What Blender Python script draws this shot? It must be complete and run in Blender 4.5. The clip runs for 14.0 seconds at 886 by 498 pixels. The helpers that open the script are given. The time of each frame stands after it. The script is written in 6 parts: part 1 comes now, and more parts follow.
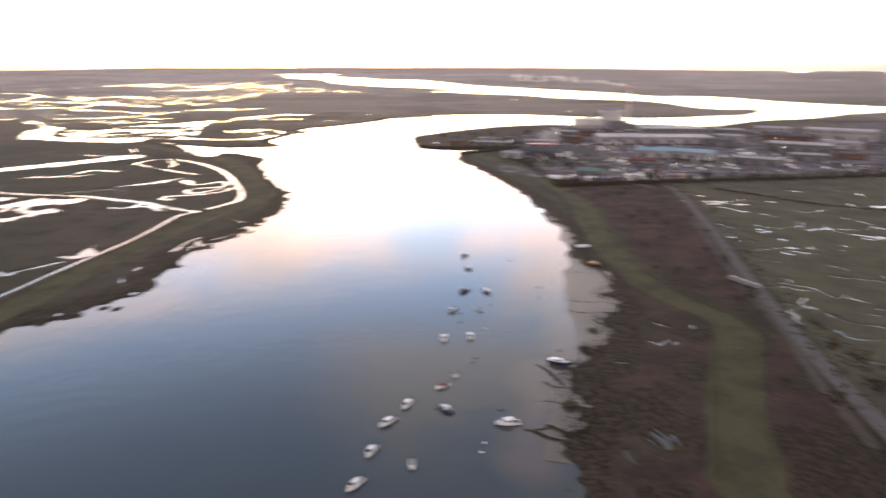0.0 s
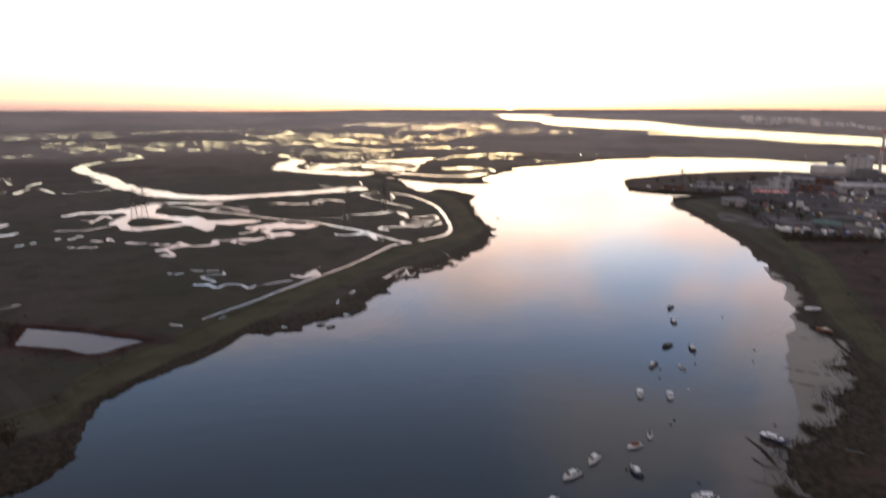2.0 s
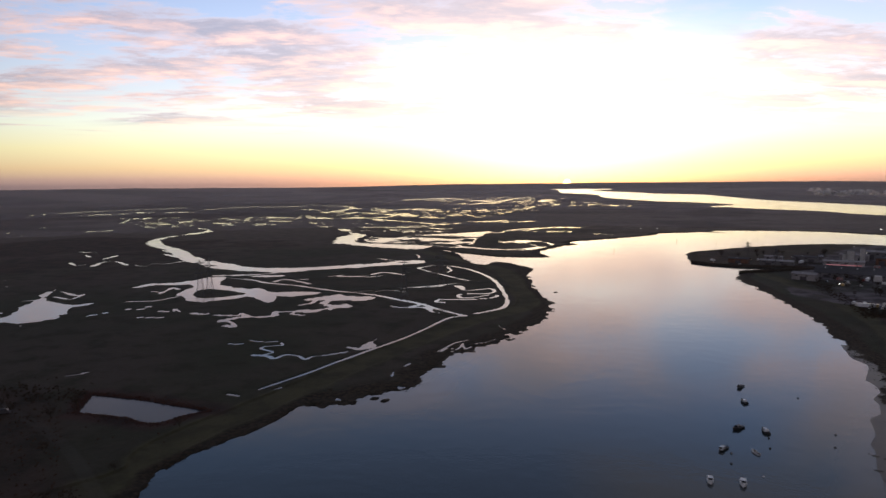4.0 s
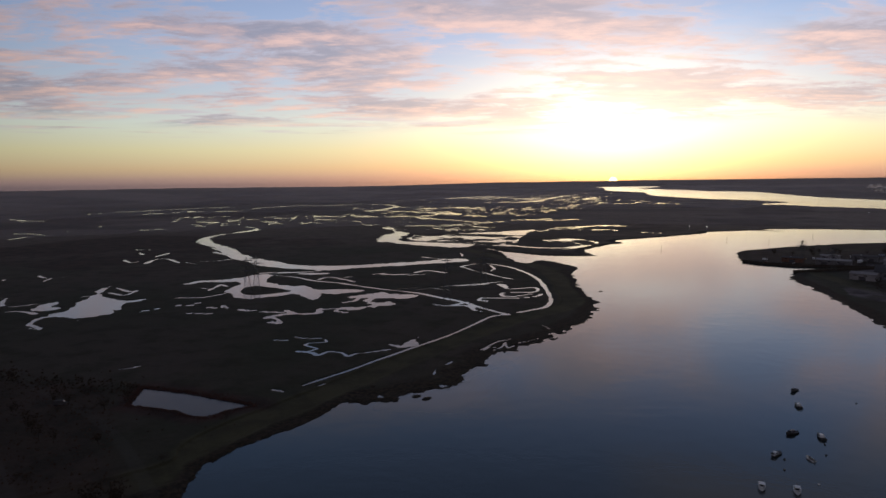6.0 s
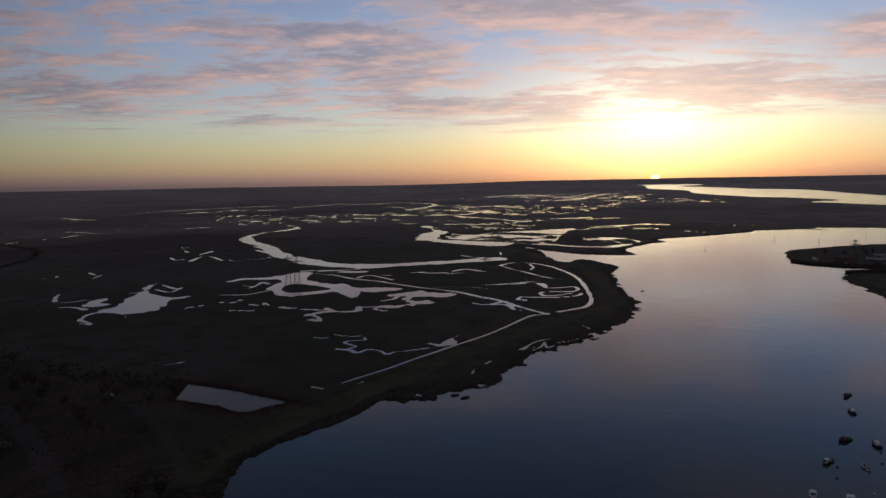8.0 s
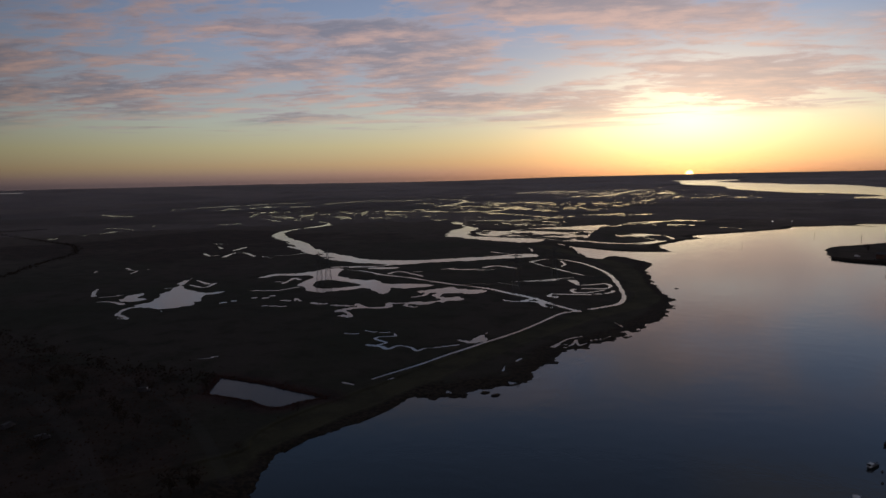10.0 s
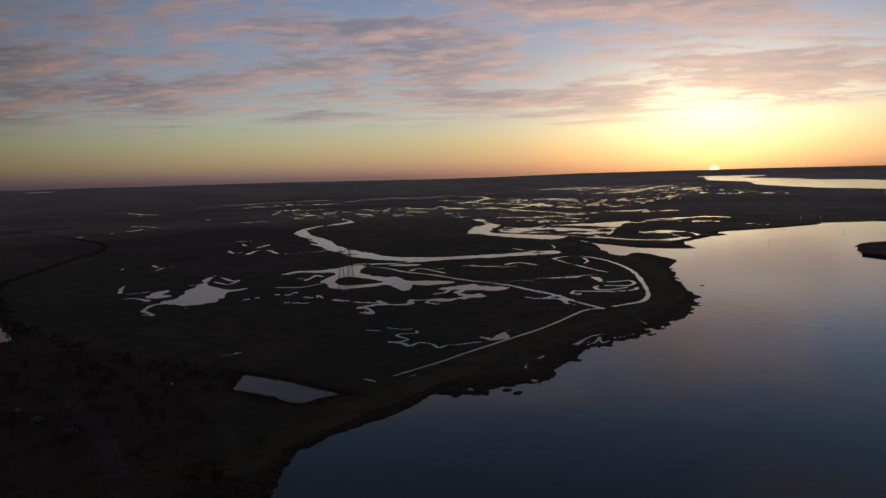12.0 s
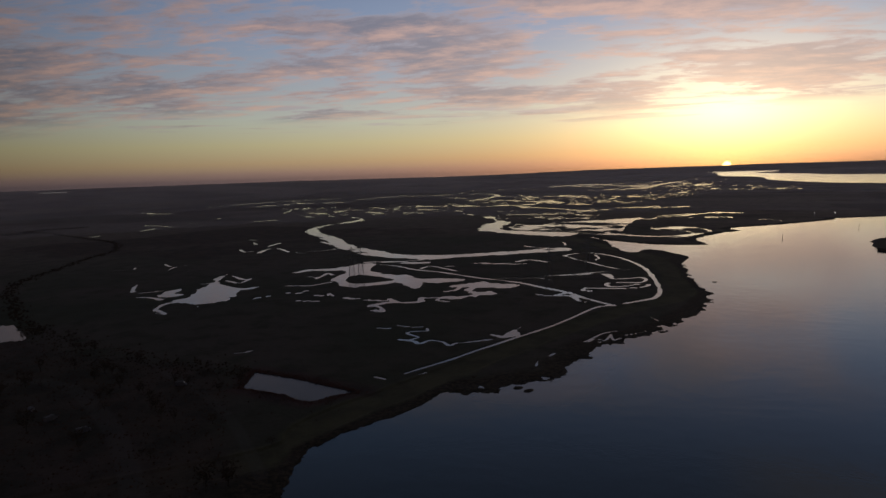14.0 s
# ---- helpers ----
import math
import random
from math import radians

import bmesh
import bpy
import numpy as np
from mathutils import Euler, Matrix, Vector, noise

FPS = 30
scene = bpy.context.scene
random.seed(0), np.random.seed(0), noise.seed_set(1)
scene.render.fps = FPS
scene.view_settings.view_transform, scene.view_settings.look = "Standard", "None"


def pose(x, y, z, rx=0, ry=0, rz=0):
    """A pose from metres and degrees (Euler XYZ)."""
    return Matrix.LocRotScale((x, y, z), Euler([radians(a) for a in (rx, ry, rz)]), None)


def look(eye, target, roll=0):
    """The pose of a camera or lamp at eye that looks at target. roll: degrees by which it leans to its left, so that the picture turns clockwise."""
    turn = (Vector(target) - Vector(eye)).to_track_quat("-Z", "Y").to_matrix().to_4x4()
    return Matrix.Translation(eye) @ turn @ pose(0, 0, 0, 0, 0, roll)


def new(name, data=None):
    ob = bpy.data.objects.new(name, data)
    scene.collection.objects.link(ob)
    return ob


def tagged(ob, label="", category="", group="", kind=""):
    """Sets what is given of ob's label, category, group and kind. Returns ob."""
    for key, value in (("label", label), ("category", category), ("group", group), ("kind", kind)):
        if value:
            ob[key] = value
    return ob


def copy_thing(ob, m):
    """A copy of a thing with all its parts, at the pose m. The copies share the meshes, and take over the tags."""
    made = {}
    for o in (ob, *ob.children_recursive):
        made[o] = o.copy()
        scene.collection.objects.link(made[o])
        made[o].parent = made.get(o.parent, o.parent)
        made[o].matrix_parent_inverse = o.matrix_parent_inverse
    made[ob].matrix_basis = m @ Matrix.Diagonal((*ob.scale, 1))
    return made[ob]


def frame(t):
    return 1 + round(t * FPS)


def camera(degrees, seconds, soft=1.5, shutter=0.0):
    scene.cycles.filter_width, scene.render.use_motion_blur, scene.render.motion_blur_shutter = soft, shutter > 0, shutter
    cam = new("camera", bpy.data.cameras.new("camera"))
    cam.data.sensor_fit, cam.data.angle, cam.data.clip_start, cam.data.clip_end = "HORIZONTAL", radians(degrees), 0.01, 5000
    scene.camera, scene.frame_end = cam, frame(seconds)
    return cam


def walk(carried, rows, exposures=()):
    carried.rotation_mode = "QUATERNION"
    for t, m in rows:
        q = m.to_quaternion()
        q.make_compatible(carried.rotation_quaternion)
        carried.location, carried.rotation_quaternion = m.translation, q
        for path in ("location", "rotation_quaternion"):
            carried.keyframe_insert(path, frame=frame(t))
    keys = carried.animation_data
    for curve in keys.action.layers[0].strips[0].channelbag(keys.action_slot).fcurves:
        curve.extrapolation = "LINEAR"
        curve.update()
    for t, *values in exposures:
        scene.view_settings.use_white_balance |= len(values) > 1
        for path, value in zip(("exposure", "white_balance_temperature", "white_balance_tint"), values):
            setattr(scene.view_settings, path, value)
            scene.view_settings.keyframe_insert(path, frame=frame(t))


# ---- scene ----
cam = camera(68.0, 14.0, shutter=0.9)
PATH = [
    (0, (0.000, 0.000, 100.000), (0.000, 96.327, 73.146), 0.052),
    (0.5, (0.418, 0.471, 100.345), (-15.709, 95.463, 73.576), 0.236),
    (1, (0.833, 0.871, 100.518), (-22.153, 94.512, 74.005), 0.095),
    (1.5, (1.145, 1.309, 100.621), (-25.908, 93.894, 74.234), 0.035),
    (2, (1.347, 1.788, 100.658), (-29.069, 94.666, 79.480), 0.017),
    (2.5, (1.524, 2.207, 100.511), (-31.912, 95.560, 87.581), -0.162),
    (3, (1.667, 2.581, 100.277), (-33.897, 95.441, 89.676), -0.291),
    (5.5, (1.906, 4.594, 99.555), (-41.916, 93.896, 89.325), -0.701),
    (6, (1.800, 4.956, 99.486), (-43.384, 93.574, 89.221), -0.769),
    (6.5, (1.615, 5.288, 99.461), (-45.001, 93.159, 89.179), -0.835),
    (7, (1.415, 5.579, 99.416), (-46.545, 92.718, 89.089), -0.909),
    (7.5, (1.206, 5.911, 99.360), (-47.875, 92.415, 88.964), -0.941),
    (8, (0.983, 6.299, 99.296), (-49.344, 92.085, 88.909), -0.997),
    (10.5, (-0.256, 8.326, 98.945), (-55.312, 91.082, 87.974), -1.294),
    (11, (-0.474, 8.669, 98.860), (-56.276, 90.908, 87.769), -1.424),
    (11.5, (-0.635, 8.948, 98.707), (-56.980, 90.796, 87.473), -1.486),
    (12, (-0.739, 9.200, 98.567), (-57.714, 90.617, 87.378), -1.520),
    (12.5, (-0.781, 9.445, 98.477), (-58.142, 90.587, 87.262), -1.660),
    (13, (-0.784, 9.665, 98.440), (-58.461, 90.565, 87.101), -1.702),
    (13.5, (-0.767, 9.859, 98.443), (-58.836, 90.478, 87.103), -1.795),
    (14, (-0.751, 10.061, 98.494), (-59.057, 90.486, 86.994), -1.919),
]
EXPOSURES = [
    (0.0, 3.78, 7900, 10), (0.5, 3.45, 7900, 10), (1.0, 3.22, 7850, 10), (1.5, 3.02, 7750, 10), (2.0, 2.75, 7500, 10), (2.5, 2.34, 7200, 10), (3.0, 2.0, 6900, 10),
    (5.5, 1.06, 6400, 10), (6.5, 0.74, 6280, 10), (8.0, 0.47, 6320, 10), (10.5, 0.25, 6500, 10), (14.0, 0.24, 6600, 10),
]
walk(cam, [(t, look(eye, target, roll)) for t, eye, target, roll in PATH], EXPOSURES)

# ---- sky and sun ----
SUN_AZIMUTH = radians(12.5)      # to the left of +y
SUN_UP = radians(-0.15)
TO_SUN = Vector((-math.sin(SUN_AZIMUTH) * math.cos(SUN_UP), math.cos(SUN_AZIMUTH) * math.cos(SUN_UP), math.sin(SUN_UP)))


class Nodes:
    """A short way to write node trees."""

    def __init__(self, tree):
        self.tree = tree

    def add(self, kind):
        return self.tree.nodes.new(kind)

    def put(self, value, socket):
        if isinstance(value, bpy.types.NodeSocket):
            self.tree.links.new(value, socket)
        elif value is not None:
            socket.default_value = value

    def math(self, operation, a, b=None, clamp=False):
        node = self.add("ShaderNodeMath")
        node.operation, node.use_clamp = operation, clamp
        self.put(a, node.inputs[0])
        self.put(b, node.inputs[1])
        return node.outputs[0]

    def vec(self, operation, a, b=None):
        node = self.add("ShaderNodeVectorMath")
        node.operation = operation
        self.put(a, node.inputs[0])
        self.put(b, node.inputs[1])
        return node.outputs["Value"] if operation in ("DOT_PRODUCT", "LENGTH") else node.outputs[0]

    def mix(self, factor, a, b, blend="MIX"):
        node = self.add("ShaderNodeMix")
        node.data_type, node.blend_type = "RGBA", blend
        self.put(factor, node.inputs[0])
        self.put(a, node.inputs[6])
        self.put(b, node.inputs[7])
        return node.outputs[2]

    def step(self, value, low, high, to_low=0.0, to_high=1.0):
        node = self.add("ShaderNodeMapRange")
        node.interpolation_type = "SMOOTHSTEP"
        for socket, v in zip(node.inputs, (value, low, high, to_low, to_high)):
            self.put(v, socket)
        return node.outputs[0]

    def noise(self, vector, scale, detail=4.0, rough=0.55, distortion=0.0):
        node = self.add("ShaderNodeTexNoise")
        self.put(vector, node.inputs["Vector"])
        for key, v in (("Scale", scale), ("Detail", detail), ("Roughness", rough), ("Distortion", distortion)):
            node.inputs[key].default_value = v
        return node.outputs["Fac"]

    def ramp(self, value, stops):
        node = self.add("ShaderNodeValToRGB")
        self.put(value, node.inputs[0])
        ramp = node.color_ramp
        while len(ramp.elements) < len(stops):
            ramp.elements.new(0.5)
        for element, (at, colour) in zip(ramp.elements, stops):
            element.position, element.color = at, (*colour, 1.0)
        return node.outputs[0]

    def join(self, x, y, z):
        node = self.add("ShaderNodeCombineXYZ")
        for socket, v in zip(node.inputs, (x, y, z)):
            self.put(v, socket)
        return node.outputs[0]


world = bpy.data.worlds.new("world")
scene.world = world
world.use_nodes = True
world.node_tree.nodes.clear()
n = Nodes(world.node_tree)
way = n.vec("NORMALIZE", n.add("ShaderNodeTexCoord").outputs["Generated"])
parts_of_way = n.add("ShaderNodeSeparateXYZ")
n.put(way, parts_of_way.inputs[0])
up = n.math("MAXIMUM", parts_of_way.outputs[2], 0.0)
# clear evening air, by height over the horizon
clear = n.ramp(n.math("SQRT", up), [
    (0.0, (0.10, 0.078, 0.085)), (0.085, (0.17, 0.125, 0.115)), (0.15, (0.275, 0.215, 0.135)), (0.22, (0.325, 0.31, 0.195)),
    (0.295, (0.31, 0.35, 0.32)), (0.373, (0.225, 0.285, 0.355)), (0.456, (0.14, 0.222, 0.36)), (0.556, (0.080, 0.146, 0.280)),
    (0.70, (0.045, 0.071, 0.137)), (1.0, (0.050, 0.054, 0.070))])
# the glow over the setting sun, wider along the horizon
flat_way = n.vec("NORMALIZE", n.vec("MULTIPLY", way, (1.0, 1.0, 1.8)))


def fall(point, degrees):
    toward = n.vec("DOT_PRODUCT", flat_way, point)
    angle = n.math("ARCCOSINE", n.math("MINIMUM", toward, 0.999999))
    return n.math("EXPONENT", n.math("MULTIPLY", angle, -1 / radians(degrees)))


HALO = Vector((TO_SUN.x, TO_SUN.y, math.tan(radians(4.2)) * 1.8)).normalized()
wide = fall(tuple(HALO), 13.5)
near = n.math("ARCCOSINE", n.math("MINIMUM", n.vec("DOT_PRODUCT", flat_way, tuple(HALO)), 0.999999))
near = n.math("EXPONENT", n.math("MULTIPLY", n.math("POWER", n.math("DIVIDE", near, radians(8.5)), 1.5), -1.0))
rim = fall(tuple(TO_SUN), 6)
low = n.math("EXPONENT", n.math("MULTIPLY", up, -9.0))
glow = n.mix(1.0, n.mix(n.math("MULTIPLY", wide, low), (0, 0, 0, 1), n.mix(n.step(up, 0.0, 0.10), (0.64, 0.28, 0.07, 1), (0.82, 0.63, 0.29, 1))),
             n.mix(n.math("MULTIPLY", near, n.step(up, 0.0, 0.06, 0.5, 1.0)), (0, 0, 0, 1), (0.60, 0.52, 0.31, 1)), "ADD")
glow = n.mix(1.0, glow, n.mix(n.math("MULTIPLY", rim, low), (0, 0, 0, 1), (0.75, 0.30, 0.03, 1)), "ADD")
air = n.mix(1.0, clear, glow, "ADD")
# broken cloud in long banks on a flat layer overhead, lit from the sun's side
spread = n.math("ADD", up, 0.10)
over = n.join(n.math("DIVIDE", parts_of_way.outputs[0], spread), n.math("DIVIDE", parts_of_way.outputs[1], spread), 0.0)


def cloud_bank(vector):
    """How much cloud there is over a place of the layer."""
    turned = n.add("ShaderNodeMapping")
    n.put(vector, turned.inputs[0])
    turned.inputs["Location"].default_value = (5.6, 2.2, 0)
    turned.vector_type = "TEXTURE"
    turned.inputs["Rotation"].default_value = (0, 0, radians(29))
    turned.inputs["Scale"].default_value = (1.7, 1.0, 1.0)
    broad = n.noise(turned.outputs[0], 1.7, 4.0, 0.55, 0.2)
    ragged = n.noise(turned.outputs[0], 5.2, 8.0, 0.66, 0.35)
    drift = n.noise(turned.outputs[0], 0.7, 2.0, 0.5, 0.0)
    bank = n.math("ADD", n.math("MULTIPLY", broad, 0.58), n.math("MULTIPLY", ragged, 0.42))
    return n.math("ADD", bank, n.math("MULTIPLY", n.math("SUBTRACT", drift, 0.5), 0.22)), drift


bank, drift = cloud_bank(over)
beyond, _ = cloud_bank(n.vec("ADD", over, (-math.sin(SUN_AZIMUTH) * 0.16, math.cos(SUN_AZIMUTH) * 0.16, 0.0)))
edge = n.math("ADD", up, n.math("MULTIPLY", n.math("SUBTRACT", drift, 0.5), 0.10))
thin_out = n.step(up, 0.20, 0.42, 1.0, 0.8)
cover = n.math("MULTIPLY", n.math("MULTIPLY", n.step(bank, 0.40, 0.53), n.step(edge, 0.060, 0.105)), thin_out)
# long thin streaks under the banks
streak = n.noise(n.vec("MULTIPLY", way, (2.6, 2.6, 62.0)), 1.6, 5.0, 0.55, 0.2)
belt = n.math("MULTIPLY", n.step(up, 0.058, 0.078), n.step(up, 0.10, 0.14, 1.0, 0.0))
cover = n.math("MAXIMUM", cover, n.math("MULTIPLY", n.math("MULTIPLY", n.step(streak, 0.51, 0.64), belt), 0.85))
# a clear rift across the deck, running up to the west


def toward(azimuth, height):
    a, e = radians(azimuth), radians(height)
    return (-math.sin(a) * math.cos(e), math.cos(a) * math.cos(e), math.sin(e))


wobble = n.math("MULTIPLY", n.math("SUBTRACT", bank, 0.47), 0.25)
rim_of_deck = Vector(toward(-1, 16.8)).cross(Vector(toward(28, 20.8))).normalized()
beyond_deck = n.math("ADD", n.vec("DOT_PRODUCT", way, tuple(rim_of_deck)), wobble)
west = n.math("MULTIPLY", parts_of_way.outputs[0], -1.0)
rift = n.math("MULTIPLY", n.step(beyond_deck, -0.035, 0.035), n.math("MAXIMUM", n.step(up, 0.36, 0.43, 1.0, 0.0), n.step(west, 0.06, 0.24)))
rift = n.math("MULTIPLY", rift, n.step(west, -0.16, -0.03))
hole = n.math("ADD", n.math("ARCCOSINE", n.vec("DOT_PRODUCT", way, toward(1.5, 13.4))), n.math("MULTIPLY", wobble, 0.6))
rift = n.math("MAXIMUM", rift, n.step(hole, radians(2.4), radians(5.4), 1.0, 0.0))
rift = n.math("MULTIPLY", rift, 0.85)
cover = n.math("MAXIMUM", cover, n.math("MULTIPLY", n.step(edge, 0.060, 0.105), 0.25))
cover = n.math("MULTIPLY", cover, n.math("SUBTRACT", 1.0, rift))
thick = n.step(bank, 0.45, 0.57)
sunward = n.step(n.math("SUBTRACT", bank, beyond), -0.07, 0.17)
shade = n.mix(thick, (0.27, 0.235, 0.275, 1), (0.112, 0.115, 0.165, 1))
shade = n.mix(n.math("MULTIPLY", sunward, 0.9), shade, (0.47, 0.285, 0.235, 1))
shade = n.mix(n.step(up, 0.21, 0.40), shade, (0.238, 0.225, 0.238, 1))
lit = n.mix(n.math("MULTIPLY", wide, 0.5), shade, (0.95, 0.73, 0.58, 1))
high = n.step(up, 0.19, 0.44, 1.0, 0.55)
lit = n.mix(1.0, lit, n.join(high, high, high), "MULTIPLY")
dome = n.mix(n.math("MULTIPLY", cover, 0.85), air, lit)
# dusk in the quarter away from the sun
facing = n.vec("DOT_PRODUCT", way, (-math.sin(SUN_AZIMUTH), math.cos(SUN_AZIMUTH), 0.0))
dusk = n.step(facing, 0.20, 1.0, 0.13, 1.08)
dome = n.mix(1.0, dome, n.join(dusk, dusk, dusk), "MULTIPLY")
# the pink belt of twilight opposite the sun, and the paler sky above it
belt = n.step(facing, 0.10, -0.5, 0.0, 1.0)
dome = n.mix(belt, dome, n.mix(n.step(up, 0.0, 0.6), (0.120, 0.098, 0.106, 1), (0.078, 0.075, 0.090, 1)))
# the sun's limb on the horizon
straight = n.vec("DOT_PRODUCT", way, tuple(TO_SUN))
disc = n.step(straight, math.cos(radians(0.36)), math.cos(radians(0.24)))
dome = n.mix(n.math("MULTIPLY", disc, 1.0), dome, (5.0, 3.2, 1.1, 1))
sky = n.add("ShaderNodeTexSky")
sky.sky_type, sky.sun_disc, sky.sun_elevation, sky.sun_rotation = "NISHITA", False, radians(1.0), -SUN_AZIMUTH
dome = n.mix(1.0, dome, n.mix(0.012, (0, 0, 0, 1), sky.outputs[0]), "ADD")
back = n.add("ShaderNodeBackground")
n.put(dome, back.inputs[0])
back.inputs[1].default_value = 1.0
n.put(back.outputs[0], n.add("ShaderNodeOutputWorld").inputs[0])

sun = new("sun", bpy.data.lights.new("sun", "SUN"))
sun.data.energy, sun.data.angle, sun.data.color = 0.12, radians(0.6), (1.0, 0.62, 0.32)
sun.matrix_world = look((0, 0, 300), Vector((0, 0, 300)) - Vector((TO_SUN.x, TO_SUN.y, math.tan(radians(0.95)))))

# ---- materials ----
def material(name):
    mat = bpy.data.materials.new(name)
    mat.use_nodes = True
    tree = Nodes(mat.node_tree)
    return mat, tree, mat.node_tree.nodes["Principled BSDF"]


def plain(name, colour, rough=0.6, metal=0.0, grain=0.12, scale=2.0, bump=0.0):
    """A painted or bare surface with broad stains and a fine grain."""
    mat, n, bsdf = material(name)
    place = n.add("ShaderNodeTexCoord").outputs["Object"]
    stain = n.noise(place, scale * 0.35, 4.0)
    fine = n.noise(place, scale * 6.0, 3.0)
    dark = tuple(c * (1 - 2.2 * grain) for c in colour) + (1,)
    light = tuple(min(1.0, c * (1 + 1.2 * grain)) for c in colour) + (1,)
    tone = n.math("ADD", n.math("MULTIPLY", stain, 0.65), n.math("MULTIPLY", fine, 0.35))
    n.put(n.mix(n.step(tone, 0.3, 0.7), dark, light), bsdf.inputs["Base Color"])
    bsdf.inputs["Roughness"].default_value, bsdf.inputs["Metallic"].default_value = rough, metal
    if bump:
        b = n.add("ShaderNodeBump")
        b.inputs["Distance"].default_value = bump
        n.put(fine, b.inputs["Height"])
        n.put(b.outputs[0], bsdf.inputs["Normal"])
    return mat


def glowing(name, colour, strength):
    mat, n, bsdf = material(name)
    bsdf.inputs["Base Color"].default_value = (*colour, 1)
    bsdf.inputs["Emission Color"].default_value = (*colour, 1)
    bsdf.inputs["Emission Strength"].default_value = strength
    return mat


def make_water(name="tidal water", calm=0.012, rough=0.055, open_water=True):
    mat, n, bsdf = material(name)
    place = n.add("ShaderNodeTexCoord").outputs["Object"]
    silt = n.noise(place, 0.006, 4.0, 0.55, 0.4)
    deep = n.mix(n.step(silt, 0.35, 0.68), (0.020, 0.037, 0.047, 1), (0.034, 0.040, 0.043, 1)) if open_water else (0.026, 0.026, 0.034, 1)
    shoal = n.add("ShaderNodeAttribute")
    shoal.attribute_name = "shallow"
    n.put(n.mix(shoal.outputs["Fac"], deep, (0.098, 0.078, 0.070, 1)), bsdf.inputs["Base Color"])
    bsdf.inputs["IOR"].default_value = 1.33
    slick = n.noise(place, 0.011, 5.0, 0.6, 0.8)
    n.put(n.step(slick, 0.35, 0.7, calm, rough), bsdf.inputs["Roughness"])
    ripple = n.math("ADD", n.noise(place, 0.9, 3.0), n.math("MULTIPLY", n.noise(place, 0.12, 3.0), 3.0))
    swirl = n.noise(place, 0.016, 5.0, 0.6, 1.6)
    ripple = n.math("ADD", ripple, n.math("MULTIPLY", swirl, 5.0))
    b = n.add("ShaderNodeBump")
    b.inputs["Strength"].default_value, b.inputs["Distance"].default_value = 0.42, 0.042
    n.put(ripple, b.inputs["Height"])
    n.put(b.outputs[0], bsdf.inputs["Normal"])
    return mat


def make_ground():
    mat, n, bsdf = material("salt marsh")
    place = n.add("ShaderNodeTexCoord").outputs["Object"]

    def mask(name):
        node = n.add("ShaderNodeAttribute")
        node.attribute_name = name
        return node.outputs["Fac"]

    broad = n.noise(place, 0.007, 5.0, 0.6)
    mid = n.noise(place, 0.05, 5.0, 0.6)
    fine = n.noise(place, 0.45, 5.0, 0.65)
    turf = n.mix(n.step(broad, 0.38, 0.62), (0.034, 0.038, 0.025, 1), (0.058, 0.048, 0.041, 1))
    turf = n.mix(n.step(mid, 0.45, 0.7), turf, (0.029, 0.030, 0.019, 1))
    colour = turf
    colour = n.mix(mask("lush"), colour, n.mix(n.step(mid, 0.4, 0.65), (0.070, 0.066, 0.038, 1), (0.046, 0.044, 0.027, 1)))
    # haze painted into the far land's colour, and dry grass on the middle marsh
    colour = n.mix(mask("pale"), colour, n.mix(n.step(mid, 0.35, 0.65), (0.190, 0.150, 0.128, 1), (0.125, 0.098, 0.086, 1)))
    colour = n.mix(mask("meadow"), colour, n.mix(n.step(mid, 0.4, 0.65), (0.084, 0.079, 0.054, 1), (0.056, 0.055, 0.040, 1)))
    heath = n.mix(n.step(mid, 0.38, 0.62), (0.060, 0.036, 0.032, 1), (0.030, 0.022, 0.020, 1))
    colour = n.mix(mask("scrub"), colour, heath)
    bank = n.mix(n.step(fine, 0.4, 0.62), (0.017, 0.014, 0.010, 1), (0.044, 0.032, 0.021, 1))
    colour = n.mix(mask("bank"), colour, bank)
    yard = n.mix(n.step(mid, 0.4, 0.6), (0.152, 0.138, 0.155, 1), (0.064, 0.054, 0.061, 1))
    colour = n.mix(mask("yard"), colour, yard)
    colour = n.mix(mask("track"), colour, n.mix(n.step(fine, 0.4, 0.6), (0.12, 0.11, 0.115, 1), (0.085, 0.08, 0.08, 1)))
    wet = mask("wet")
    colour = n.mix(wet, colour, n.mix(n.step(mid, 0.4, 0.65), (0.058, 0.046, 0.040, 1), (0.042, 0.034, 0.030, 1)))
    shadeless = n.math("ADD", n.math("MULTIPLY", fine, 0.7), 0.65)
    colour = n.mix(0.8, colour, n.join(shadeless, shadeless, shadeless), "MULTIPLY")
    n.put(colour, bsdf.inputs["Base Color"])
    n.put(n.step(wet, 0.0, 1.0, 0.95, 0.46), bsdf.inputs["Roughness"])
    n.put(n.step(wet, 0.0, 1.0, 0.15, 0.30), bsdf.inputs["Specular IOR Level"])
    b = n.add("ShaderNodeBump")
    b.inputs["Distance"].default_value = 0.5
    n.put(n.step(wet, 0.0, 1.0, 0.45, 0.05), b.inputs["Strength"])
    n.put(n.math("ADD", fine, n.math("MULTIPLY", mid, 2.0)), b.inputs["Height"])
    n.put(b.outputs[0], bsdf.inputs["Normal"])
    return mat


WATER = make_water()
POND = make_water("ruffled pond water", 0.16, 0.26, False)
POND.node_tree.nodes["Principled BSDF"].inputs["Specular IOR Level"].default_value = 0.2
GROUND = make_ground()
